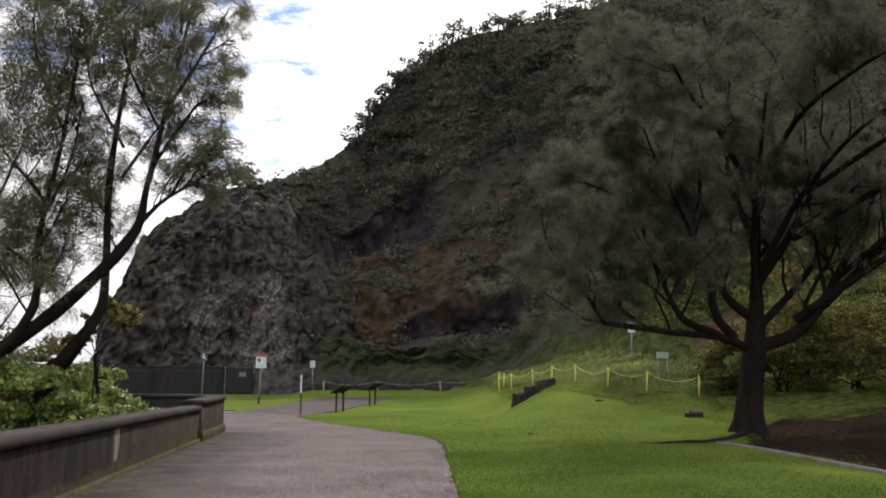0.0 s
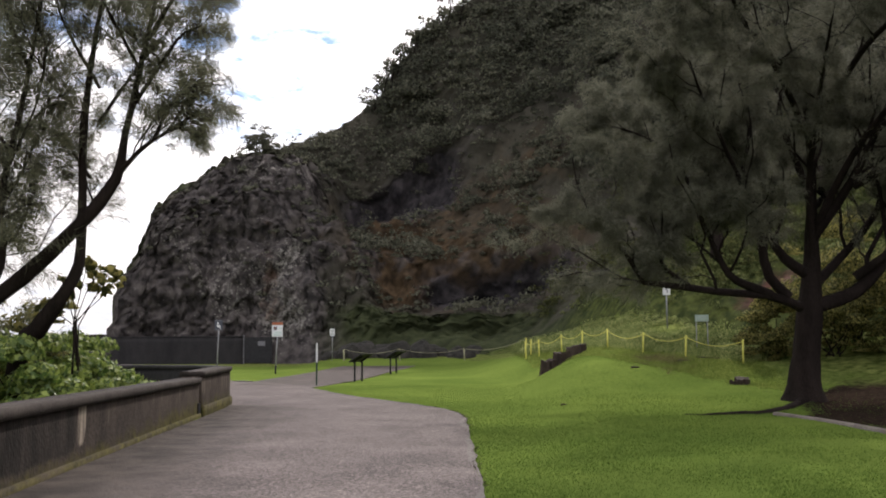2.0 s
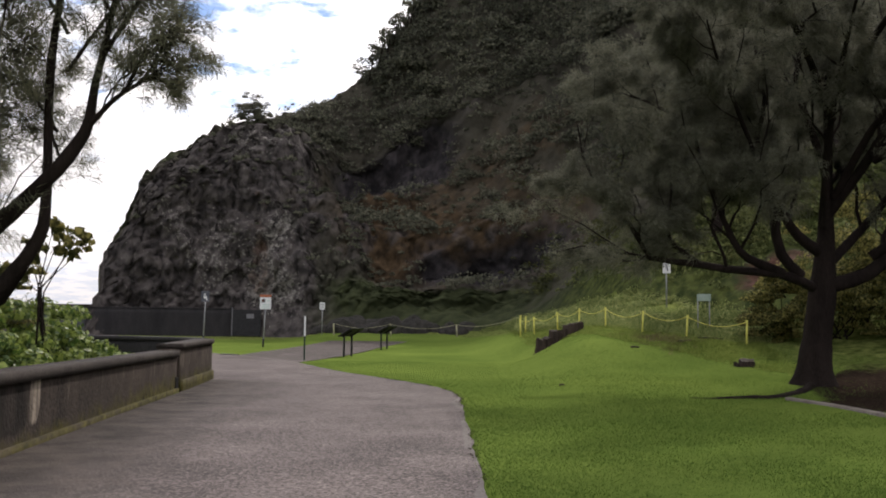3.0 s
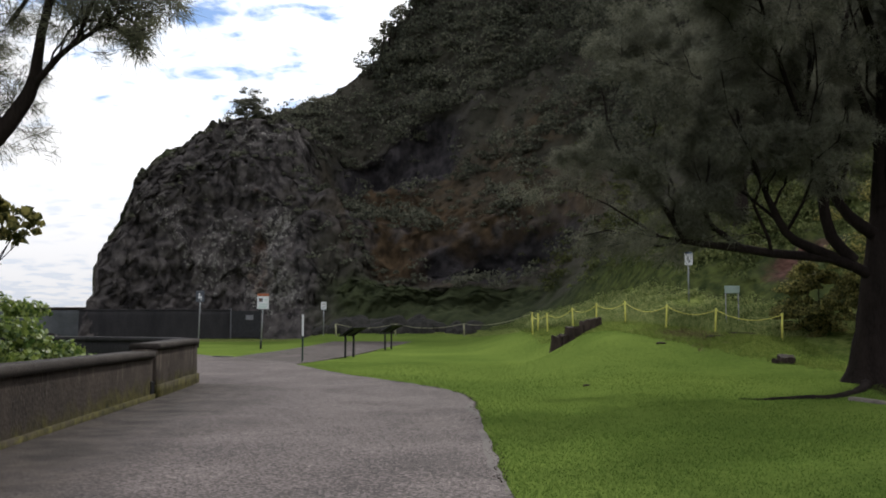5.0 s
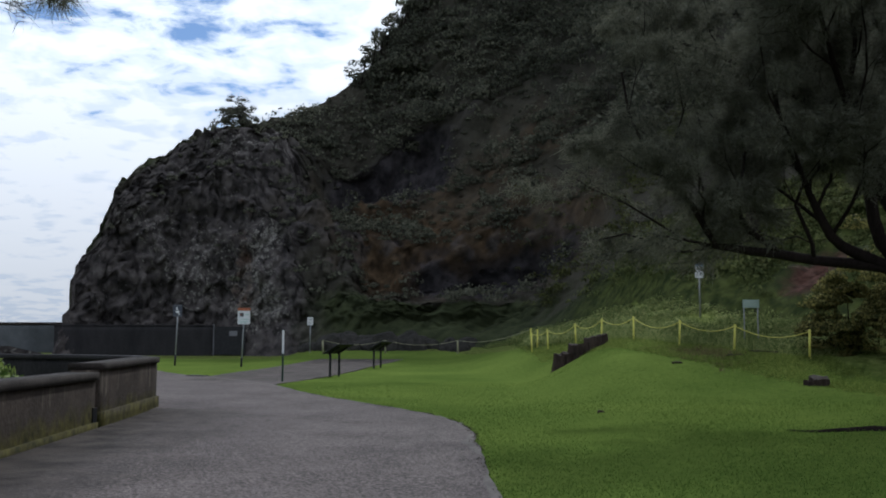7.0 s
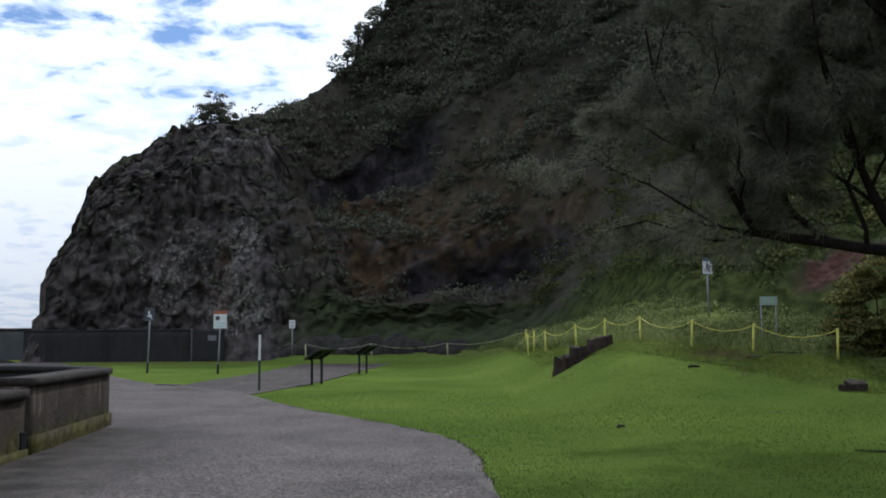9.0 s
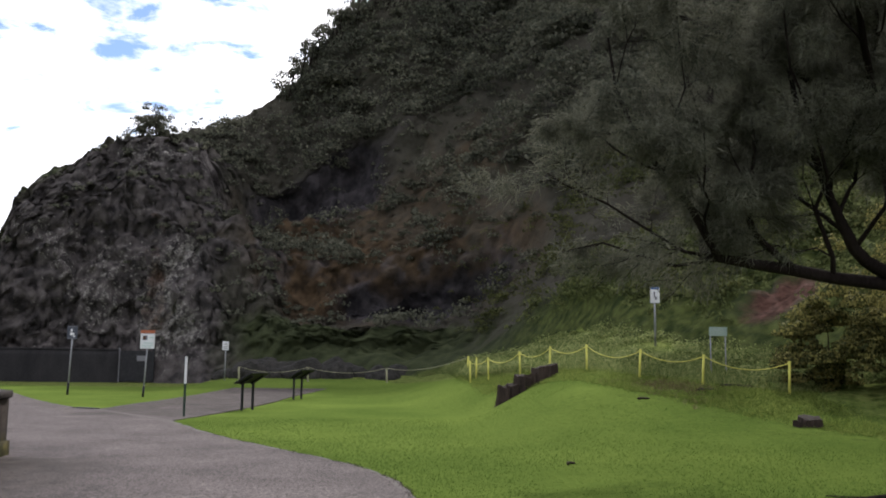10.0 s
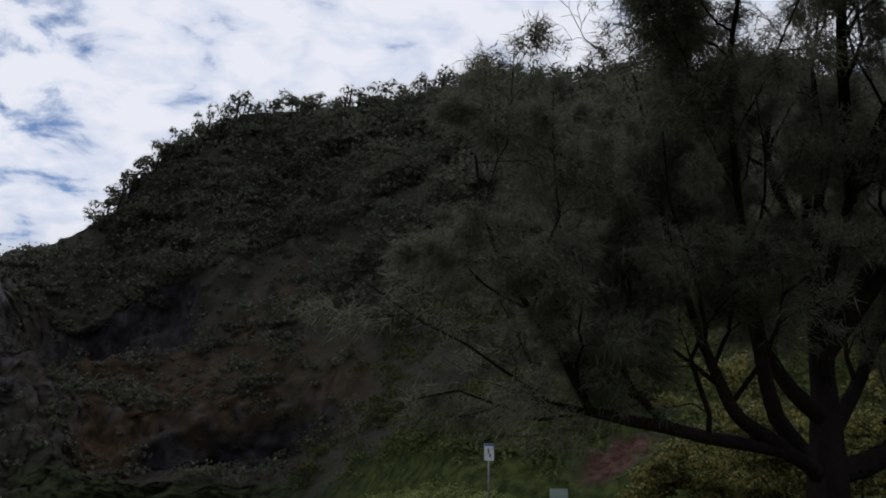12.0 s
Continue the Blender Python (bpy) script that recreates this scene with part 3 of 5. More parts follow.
sv = np.concatenate([np.linspace(-0.06, 1, 210), np.linspace(1.02, 1.7, 16)])
P, S = np.meshgrid(phi, sv, indexing="ij")
rb = np.interp(P, (-34, -25, -20, -16, -12, -4, 2, 8, 12, 17, 23, 30, 45, 100), (60, 63.2, 61.6, 60.4, 57.5, 55, 51, 43, 36, 33, 31, 30, 29, 28))
rr = np.interp(P, rp[:, 0], rp[:, 1])
H = np.interp(P, rp[:, 0], rp[:, 2])
wav = (fbm(np.stack([P.ravel() * 0.3, S.ravel() * 6, 0 * P.ravel()], 1), 3).reshape(P.shape) - 0.44) * 7
w_cliff = 1 - step(-17.0, -5.5, P + wav)
w_right = step(0, 11, P + wav * 0.6)
w_mid = (1 - w_cliff) * (1 - w_right)
p_cliff = np.interp(S, (-0.06, 0, 0.1, 0.3, 0.55, 1), (-0.1, 0.0, 0.22, 0.70, 0.90, 1))
p_mid = np.interp(S, (-0.06, 0, 0.2, 0.30, 0.36, 0.62, 0.68, 0.74, 1), (-0.03, 0.015, 0.07, 0.12, 0.23, 0.42, 0.56, 0.60, 1))
p_right = np.interp(S, (-0.06, 0, 0.25, 0.5, 1), (-0.05, 0.0, 0.17, 0.45, 1))
prof = w_cliff * p_cliff + w_mid * p_mid + w_right * p_right
R = rb + (rr - rb) * S
z0 = prof * H
back = np.clip(S - 1, 0, 1)
z0 = np.where(S > 1, H - back * 26, z0)
px, py = R * np.sin(np.radians(P)), 8 + R * np.cos(np.radians(P))
pts = np.stack([px.ravel(), py.ravel(), z0.ravel()], 1)
foot = ground_z(pts[:, 0], pts[:, 1])
lift = np.where(S.ravel() < 0.5, np.maximum(foot, -2) * (1 - step(0.0, 0.45, S.ravel())), 0) * (1 - w_cliff.ravel())
pts[:, 2] += lift
# uneven relief: crags on the cliff, gullies and hummocks elsewhere
wc = w_cliff.ravel()
n4 = np.abs(fbm(pts * 2.6 + 11, 3) - 0.45) * 2 + 0.25
n0, n1, n2, n3 = fbm(pts * np.array((0.085, 0.085, 0.06)) + 5, 3), fbm(pts * 0.16, 4), fbm(pts * 0.55 + 31, 4), fbm(pts * 1.7 + 77, 3)
crag = np.abs(fbm(pts * np.array((0.35, 0.35, 0.14)) + 9, 5) - 0.47) * 4
band = np.clip(1 - np.abs(S.ravel() - 0.35) * 4, 0, 1)
fade = step(-0.03, 0.08, S.ravel()) * (1 - 0.65 * step(0.85, 1.0, S.ravel()) * (1 - step(1.0, 1.01, S.ravel())))
push = ((n0 - 0.44) * (9.0 - 5.0 * wc) + (n1 - 0.47) * (5.0 - 1.0 * wc) + (n2 - 0.47) * (1.6 + 0.6 * wc) + (n3 - 0.44) * 0.55 * (1 - 0.85 * w_right.ravel()) - crag * (0.5 + 0.5 * wc) + wc * 0.4 * (np.abs(((pts[:, 2] + 3 * n1) * 0.42) % 1.0 - 0.5) - 0.25) + (wc + 0.7 * w_mid.ravel()) * ((n4 - 0.44) * 1.1 - 0.55 * np.exp(-((fbm(pts * np.array((0.8, 0.8, 0.45)) + 400, 3) - 0.46) / 0.018) ** 2))) * fade * np.clip(H.ravel() / 10, 0.15, 1)
cave = w_mid.ravel() * np.exp(-((S.ravel() - 0.25) / 0.045) ** 2) * step(0.30, 0.5, fbm(pts * 0.2 + 50, 3)) * 3.4 * step(-9.5, -6.0, P.ravel())
prv, srv = P.ravel(), S.ravel()
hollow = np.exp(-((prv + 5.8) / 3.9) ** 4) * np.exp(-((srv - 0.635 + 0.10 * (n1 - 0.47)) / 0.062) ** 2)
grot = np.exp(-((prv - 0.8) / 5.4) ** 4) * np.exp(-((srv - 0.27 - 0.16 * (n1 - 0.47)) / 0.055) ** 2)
spur_s = np.interp(prv, (2, 6, 11, 16, 20, 30, 60), (0.0, 0.03, 0.11, 0.22, 0.31, 0.40, 0.45)) + 0.10 * (n1 - 0.47)
front = w_right.ravel() * (1 - step(-0.02, 0.03, srv - spur_s))
notch = w_right.ravel() * np.exp(-((srv - spur_s - 0.06) / 0.05) ** 2)
push = push - cave - hollow * 3.8 - grot * 2.4 - notch * 3.4
rad = np.stack([np.sin(np.radians(P.ravel())), np.cos(np.radians(P.ravel())), 0 * P.ravel()], 1)
pts -= rad * push[:, None] * (1 - 0.55 * w_right.ravel())[:, None]
pts[:, 2] += (n2 - 0.47) * 1.2 * fade + (n3 - 0.44) * (0.6 * fade * (1 - 0.85 * w_right.ravel()) + 1.3 * wc * step(0.3, 0.8, S.ravel()))
tuss = front * step(0.02, 0.08, S.ravel())
pts[:, 2] += tuss * ((fbm(pts * 0.8 + 300, 4) - 0.46) * 1.3 + np.abs(fbm(pts * 1.5 + 340, 2) - 0.46) * 0.7)
pts[:, 0] += ((fbm(pts * 0.5 + 200, 4) - 0.47) * 1.3 + (fbm(pts * 1.6 + 240, 3) - 0.44) * 0.8) * wc * step(0.02, 0.15, S.ravel())
I, J = np.meshgrid(np.arange(len(phi) - 1), np.arange(len(sv) - 1), indexing="ij")
W = len(sv)
F = np.stack([I * W + J, (I + 1) * W + J, (I + 1) * W + J + 1, I * W + J + 1], -1).reshape(-1, 4)
sr, pr = S.ravel(), P.ravel()
rock = wc * (1 - 0.75 * step(0.5, 0.8, sr)) * 0.85 + w_mid.ravel() * (0.55 * band * step(0.4, 0.55, n2) + 0.55 * np.exp(-((sr - 0.67) / 0.05) ** 2) * step(0.4, 0.5, n1))
rust = np.exp(-((pr + 14.6 + 3.0 * (n1 - 0.47)) / 1.1) ** 2) * step(0.02, 0.1, sr) * (1 - step(0.16, 0.4, sr)) * 0.62
soil = np.exp(-((pts[:, 0] - 12.1) / 1.5) ** 2 - ((pts[:, 1] - 40.3) / 1.0) ** 2)
brown = (w_mid.ravel() + 0.5 * wc * step(0.5, 0.9, sr)) * step(0.14, 0.34, sr) * (1 - step(0.55, 0.72, sr)) * (0.5 + 0.5 * step(0.40, 0.54, n1))
grass = w_mid.ravel() * (1 - step(0.12, 0.24, sr)) + 0.6 * wc * step(0.7, 0.9, sr) * (1 - step(-12, -9, pr)) + front
lichen = wc * (0.33 + 0.20 * step(0.42, 0.56, fbm(pts * np.array((0.28, 0.28, 0.16)) + 60, 3))) * (1 - step(0.5, 0.75, sr)) + 0.2 * np.exp(-((pr + 13.6) / 1.8) ** 2) * (1 - step(0.2, 0.36, sr)) * step(0.03, 0.08, sr)
sward = front * 0.9
# mask of the painted shade: follows the two recesses
recess_shade = np.clip(hollow * 1.1 + grot * 0.95, 0, 1)
hill = thing("mountain", (0, 0, 0), "steep dark mountain with a bare rock cliff and wooded slopes", "mountain", kind="structure")
part("slope", mesh("slope", pts, F, True, rock=rock, rust=rust, brown=brown, grass=grass, lichen=lichen, sward=sward * (1 - soil), recess_shade=recess_shade, soil=soil * 0.9), M_HILL, hill)

# leafy cover of the slopes: clumps of small leaves
rng = np.random.default_rng(4)


def leaf_cloud(centres, radii, per, size, flat_up=0.7, seed=1, droop=0.0):
    """Folded leaves in many clumps, set on the outer part of each clump."""
    g = np.random.default_rng(seed)
    n = len(centres) * per
    c = np.repeat(np.asarray(centres, dtype=float), per, axis=0)
    r = np.repeat(np.asarray(radii, dtype=float), per)
    d = g.normal(size=(n, 3))
    d /= np.linalg.norm(d, axis=1)[:, None]
    d[:, 2] = np.abs(d[:, 2]) * flat_up + d[:, 2] * (1 - flat_up)
    p = c + d * (r * g.uniform(0.45, 1.08, n) ** 0.7)[:, None] * np.array((1, 1, 0.8))
    up = d + g.normal(size=(n, 3)) * 0.42
    up /= np.linalg.norm(up, axis=1)[:, None]
    a = np.cross(up, g.normal(size=(n, 3))) - np.array((0, 0, droop))
    a /= np.linalg.norm(a, axis=1)[:, None]
    b = np.cross(up, a)
    b /= np.linalg.norm(b, axis=1)[:, None]
    s = size * g.uniform(0.6, 1.3, n)[:, None] * (r[:, None] / np.mean(radii)) ** 0.3
    v = np.stack([p - a * s * 0.5, p + b * s * 0.33 + up * s * 0.08, p + a * s * 0.55, p - b * s * 0.33 + up * s * 0.08], 1)
    k = np.arange(n)[:, None] * 4
    return v.reshape(-1, 3), np.concatenate([k + np.array((0, 1, 2)), k + np.array((0, 2, 3))])


veg = np.clip((1 - wc) * (step(0.62, 0.72, sr) * 0.8 + 0.42 * step(0.3, 0.45, sr) * step(0.44, 0.52, n1)) * (1 - np.clip(hollow * 2, 0, 1)) + w_right.ravel() * step(0.3, 0.5, sr) * 0.7 + step(0.70, 0.85, sr) * (pr > -8.5) * 1.2 + 0.09 * wc * (sr < 0.6) + 0.7 * w_mid.ravel() * step(0.1, 0.3, sr) * (1 - np.clip(hollow + grot, 0, 1)), 0, 1)
veg *= (sr > 0.03) & (sr < 1.0) & (pr < 60) & (pr > -25)
veg *= 0.35 + 0.65 * step(0.42, 0.55, n2)
area = np.gradient(np.radians(phi))[:, None] * R * (np.gradient(sv)[None, :] * (rr - rb + 12))
wgt = veg * area.ravel() * ~clear_of_sign(pts)
pick = rng.choice(len(pts), 5200, p=wgt / wgt.sum())
cr = (0.38 + 1.5 * rng.uniform(0, 1, len(pick)) ** 3) * (0.7 + 0.7 * step(0.6, 0.85, sr[pick]) - 0.5 * step(0.93, 0.99, sr[pick])) * (1 - 0.5 * wc[pick])
v, f = leaf_cloud(pts[pick] + np.array((0, 0, 0.25)), cr, 55, 0.22, 0.75, 11)
part("scrub", mesh("scrub", v, f), M_HILLLEAF, hill, "dense dark green scrub on the slope", "stuff")
wbig = (step(0.64, 0.74, sr) * (1 - wc) + w_right.ravel() * step(0.34, 0.5, sr)) * (sr < 0.985) * (pr < 58) * (pr > -8) * area.ravel()
big = rng.choice(len(pts), 640, p=wbig / wbig.sum())
br = rng.uniform(1.1, 3.0, 640) * (1 - 0.45 * step(0.88, 0.97, sr[big]))
bd = rng.normal(size=(640 * 12, 3))
bd /= np.linalg.norm(bd, axis=1)[:, None]
bd[:, 2] = np.abs(bd[:, 2])
bd[:, 1] = -np.abs(bd[:, 1]) * 0.8
bc = np.repeat(pts[big], 12, axis=0) + bd * np.repeat(br, 12)[:, None] * 0.75
v, f = leaf_cloud(bc, np.repeat(br, 12) * rng.uniform(0.24, 0.44, 640 * 12), 34, 0.24, 0.75, 19)
part("canopy", mesh("canopy", v, f), M_HILLLEAF, hill, "rounded crowns of dark trees on the slope", "stuff")
crest = np.where((np.abs(sr - 1.0) < 0.028) & (pr > -8.3) & (pr < 48))[0]
pick = rng.choice(crest, 620)
tops = np.concatenate([pts[pick] + np.stack([rng.normal(0, 0.5, len(pick)), rng.normal(0, 0.5, len(pick)), rng.uniform(-0.2, 1.8, len(pick))], 1)])
v, f = leaf_cloud(tops, rng.uniform(0.35, 0.85, len(pick)), 50, 0.24, 0.3, 12)
part("ridge_trees", mesh("ridge_trees", v, f), M_HILLLEAF, hill, "low wind-shorn trees along the skyline", "stuff")
stems = []
for k in range(0, len(pick), 2):
    q = tops[k]
    stems.append(tube([q - np.array((0.3, 0.1, 2.2)), q - np.array((0.1, 0, 1)), q + np.array((0.05, 0, 0.5))], (0.07, 0.05, 0.015), 4))
part("ridge_stems", mesh("ridge_stems", *merge(stems)), M_BARK, hill, "", "stuff")


# ---- trees ----
def grow(limbs, seed, counts, up=0.35, lengths=0.42, start=0.3):
    """From limbs [(points, r0, r1)] the lesser branches, level by level: returns tubes by level and the twigs' places and ways."""
    g = np.random.default_rng(seed)
    levels, twigs = [], []
    now = [(spline(p, 14), r0, r1) for p, r0, r1 in limbs]
    levels.append(now)
    for lv, cnt in enumerate(counts):
        nxt = []
        for p, r0, r1 in now:
            length = np.linalg.norm(np.diff(p, axis=0), axis=1).sum()
            for c in range(cnt):
                s = start + (1 - start) * (c + g.uniform(0.1, 0.9)) / cnt
                i = min(len(p) - 2, int(s * (len(p) - 1)))
                t = p[i + 1] - p[i]
                t /= np.linalg.norm(t)
                d = g.normal(size=3)
                d -= t * (d @ t)
                d /= np.linalg.norm(d)
                way = t * g.uniform(0.4, 0.9) + d * g.uniform(0.6, 1.0) + np.array((0, 0, up * (1 if lv == 0 else 0.3)))
                way[2] = max(way[2], 0.08 if lv == 0 else -0.12)
                way /= np.linalg.norm(way)
                ln = length * lengths * g.uniform(0.6, 1.15) * (1.15 - 0.5 * s)
                n = 7 if lv < 2 else 5
                u = np.linspace(0, 1, n)[:, None]
                bend = g.normal(size=3) * 0.22 + np.array((0, 0, 0.22 if lv == 0 else -0.08))
                q = p[i] + way * ln * u + bend * ln * u ** 2
                q[1:] += g.normal(size=(n - 1, 3)) * 0.025 * ln
                rad = max(0.005, (r0 + (r1 - r0) * s) * (0.36 if lv == 0 else 0.4))
                nxt.append((q, rad, max(0.004, rad * 0.3)))
        levels.append(nxt)
        now = nxt
    for p, r0, r1 in now:
        for i in range(1, len(p)):
            twigs.append((p[i], p[i] - p[i - 1]))
    return levels, twigs


def needles(twigs, per, length, width, seed, droop=0.28, spread=0.55):
    """Thin drooping needles in sprays at the twigs."""
    g = np.random.default_rng(seed)
    p = np.repeat(np.array([t[0] for t in twigs]), per, axis=0)
    d = np.repeat(np.array([t[1] / (np.linalg.norm(t[1]) + 1e-9) for t in twigs]), per, axis=0)
    n = len(p)
    base = p + g.normal(size=(n, 3)) * 0.07
    way = d * 0.55 + g.normal(size=(n, 3)) * spread - np.array((0, 0, droop))
    way /= np.linalg.norm(way, axis=1)[:, None]
    ln = (length * g.uniform(0.5, 1.3, n))[:, None]
    tip = base + way * ln - np.array((0, 0, 0.12)) * ln
    sd = np.cross(way, g.normal(size=(n, 3)))
    sd /= np.linalg.norm(sd, axis=1)[:, None]
    sd = sd * width
    v = np.stack([base - sd * 0.5, base + sd * 0.5, tip], 1).reshape(-1, 3)
    return v, np.arange(n * 3).reshape(-1, 3)


def ironwood(name, base, trunk, limbs, seed, counts, per, length, width, mat, label, up=0.35, lengths=0.42, start=0.3, skip=0.0, cap=0, thin=0.5):
    """A casuarina: trunk, limbs and a crown of feathery sprays; all points are in the world."""
    o = np.array(base)
    root = thing(name, base, label, "tree")
    for pts_, r in trunk:
        c = spline(pts_, 22) - o
        rad_ = np.interp(np.linspace(0, 1, 22), np.linspace(0, 1, len(r)), r)
        v_, f_ = tube(c, rad_, 18)
        away = v_ - np.repeat(c, 18, axis=0)
        v_ = v_ + away * ((fbm(v_ * np.array((4, 4, 0.9)), 4) - 0.45) * 0.7)[:, None]
        part("trunk", mesh("trunk", v_, f_, True), M_BARK, root)
    levels, twigs = grow([(np.array(p) - o, a, b) for p, a, b in limbs], seed, counts, up, lengths, start)
    for p, a, b in levels[0]:
        rr_ = np.linspace(a, b, len(p)) * 0.78
        v_, f_ = tube(p, rr_, 10)
        v_ = v_ + (fbm(v_ * 3, 3) - 0.45)[:, None] * 0.05
        part("limb", mesh("limb", v_, f_, True), M_BARK, root)
    fine = [tube(p, np.linspace(a, b, len(p)), (6, 4, 3)[k - 1]) for k in range(1, len(levels)) for p, a, b in levels[k]]
    part("twig_work", mesh("twig_work", *merge(fine), True), M_BARK, root, "", "stuff")
    g = np.random.default_rng(seed + 5)
    twigs = [t for t in twigs if g.uniform() >= skip + thin * float(step(7.3, 9.0, t[0][2] + o[2]) * step(21.4, 22.6, t[0][1] + o[1]))]
    if cap:  # no more than so many sprays in each 0.4 m of the crown
        g.shuffle(twigs)
        held, kept = collections.Counter(), []
        for t in twigs:
            cell = tuple(np.floor(t[0] / 0.4).astype(int))
            held[cell] += 1
            if held[cell] <= cap:
                kept.append(t)
        twigs = kept
    v_, f_ = needles(twigs, per, length, width, seed)
    part("crown", mesh("crown", v_, f_), mat, root, "feathery drooping grey-green needle foliage", "stuff")
    return root


TB = (8.25, 25.4, gz(8.25, 25.4) - 0.05)
ironwood("ironwood_tree", TB,
         [([(8.2, 25.4, TB[2] - 0.1), (8.22, 25.4, 0.6), (8.32, 25.4, 1.5), (8.45, 25.4, 2.6), (8.6, 25.5, 4.2), (8.8, 25.7, 6.5), (8.9, 25.6, 9.0)], (0.66, 0.40, 0.32, 0.31, 0.23, 0.13, 0.08, 0.04))],
         [([(8.2, 25.3, 2.45), (7.75, 24.9, 2.6), (7.0, 24.6, 2.78), (6.2, 24.35, 2.78), (5.4, 24.1, 2.88), (4.7, 24.0, 2.95), (4.06, 23.85, 3.05), (3.85, 23.75, 3.4), (3.45, 23.6, 3.95), (2.95, 23.4, 4.4), (2.55, 23.2, 5.1), (2.4, 23.1, 5.9)], 0.16, 0.02),
          ([(5.3, 24.1, 2.88), (4.85, 23.9, 3.15), (4.5, 23.7, 3.45), (4.45, 23.6, 3.95), (4.5, 23.5, 4.6), (4.3, 23.3, 5.6)], 0.08, 0.02),
          ([(7.3, 24.7, 2.75), (6.7, 24.4, 2.95), (6.3, 24.2, 3.1), (6.0, 24.0, 3.4), (5.8, 23.95, 3.8), (5.6, 23.9, 4.3), (5.2, 23.7, 5.2), (4.9, 23.5, 6.4), (4.6, 23.3, 7.4)], 0.15, 0.02),
          ([(7.8, 24.95, 2.7), (7.3, 24.85, 3.25), (7.14, 24.85, 4.2), (7.0, 24.8, 4.9), (6.75, 24.7, 5.9), (6.9, 24.6, 6.8), (6.6, 24.4, 8.2)], 0.18, 0.03),
          ([(8.35, 25.3, 3.3), (7.8, 25.2, 3.7), (7.45, 25.2, 4.3), (7.2, 25.3, 5.2), (6.6, 25.4, 6.2), (6.2, 25.6, 7.6), (5.9, 25.8, 8.8)], 0.18, 0.03),
          ([(8.6, 25.4, 2.5), (9.5, 25.4, 2.77), (10.15, 25.4, 3.35), (10.65, 25.4, 4.1), (11.2, 25.4, 5.1), (11.7, 25.4, 5.9), (12.2, 25.5, 7.4), (12.5, 25.5, 9.2)], 0.25, 0.04),
          ([(8.55, 25.4, 3.9), (8.6, 25.3, 4.9), (8.3, 25.3, 6.0), (8.0, 25.3, 6.9), (7.87, 25.3, 7.5), (8.0, 25.3, 8.2), (8.2, 25.3, 9.4)], 0.16, 0.03),
          ([(8.6, 25.4, 4.2), (9.4, 24.7, 5.6), (10.0, 24.0, 7.2), (10.4, 23.5, 8.8)], 0.18, 0.03),
          ([(8.7, 25.5, 5.6), (8.3, 24.6, 7.2), (7.8, 23.9, 8.6)], 0.13, 0.025),
          ([(8.5, 25.4, 2.9), (10.2, 26.4, 4.4), (11.6, 27.2, 6.0), (13.0, 27.6, 7.4)], 0.17, 0.03),
          # next five limbs reach mostly out of view, added to shade lawn and soil
          ([(8.5, 25.2, 3.9), (8.3, 24.6, 5.4), (8.0, 23.0, 6.9), (7.5, 21.0, 7.6), (7.0, 19.2, 7.8)], 0.13, 0.02),
          ([(8.7, 25.2, 4.6), (9.3, 24.2, 6.2), (9.9, 22.4, 7.4), (10.3, 20.6, 7.9), (10.6, 19.0, 8.0)], 0.13, 0.02),
          ([(9.6, 25.4, 3.2), (11.4, 24.4, 4.6), (13.4, 23.4, 6.0), (15.4, 22.6, 7.0)], 0.16, 0.03),
          ([(10.4, 25.4, 3.6), (12.6, 25.8, 5.6), (14.6, 26.0, 7.4), (16.2, 26.0, 8.8)], 0.16, 0.03),
          ([(9.4, 24.7, 5.4), (11.0, 23.2, 6.4), (12.4, 21.6, 7.2), (13.4, 19.8, 7.6)], 0.14, 0.03),
          ([(7.2, 24.85, 4.2), (6.2, 23.6, 5.8), (5.2, 22.0, 6.9), (4.6, 20.6, 7.4)], 0.09, 0.02),
          ([(6.9, 24.8, 5.2), (5.6, 24.6, 6.0), (4.3, 24.9, 6.8), (3.2, 25.0, 7.2)], 0.09, 0.02),
          # seven more limbs, largely unseen, added to deepen the shade below
          ([(8.7, 25.5, 5.0), (10.5, 27.5, 6.3), (12.0, 29.0, 6.9), (13.5, 30.5, 7.1)], 0.12, 0.03),
          ([(10.6, 25.4, 4.0), (12.5, 24.0, 5.3), (14.5, 23.2, 6.2), (16.5, 23.4, 6.8)], 0.12, 0.03),
          ([(8.9, 25.5, 5.4), (10.0, 28.4, 6.6), (10.5, 31.0, 7.1)], 0.12, 0.03),
          ([(8.2, 23.9, 6.2), (6.8, 22.0, 7.6), (5.6, 20.2, 8.1), (4.8, 18.4, 8.2)], 0.11, 0.03),
          ([(8.1, 23.4, 6.6), (8.4, 21.2, 7.8), (8.8, 19.2, 8.2), (9.0, 17.4, 8.2)], 0.11, 0.03),
          ([(9.5, 23.8, 6.5), (11.0, 21.8, 7.6), (12.2, 19.8, 8.0), (13.0, 18.0, 8.0)], 0.11, 0.03),
          ([(10.8, 25.3, 4.4), (12.8, 23.0, 6.4), (14.4, 21.0, 7.4), (15.6, 19.0, 7.8)], 0.12, 0.03)],
         21, (8, 6, 5), 32, 0.21, 0.0125, M_NEEDLE, "large dark ironwood tree with spreading limbs at the lawn's edge", 0.35, 0.44, 0.25, 0.1, 0, 0.8)

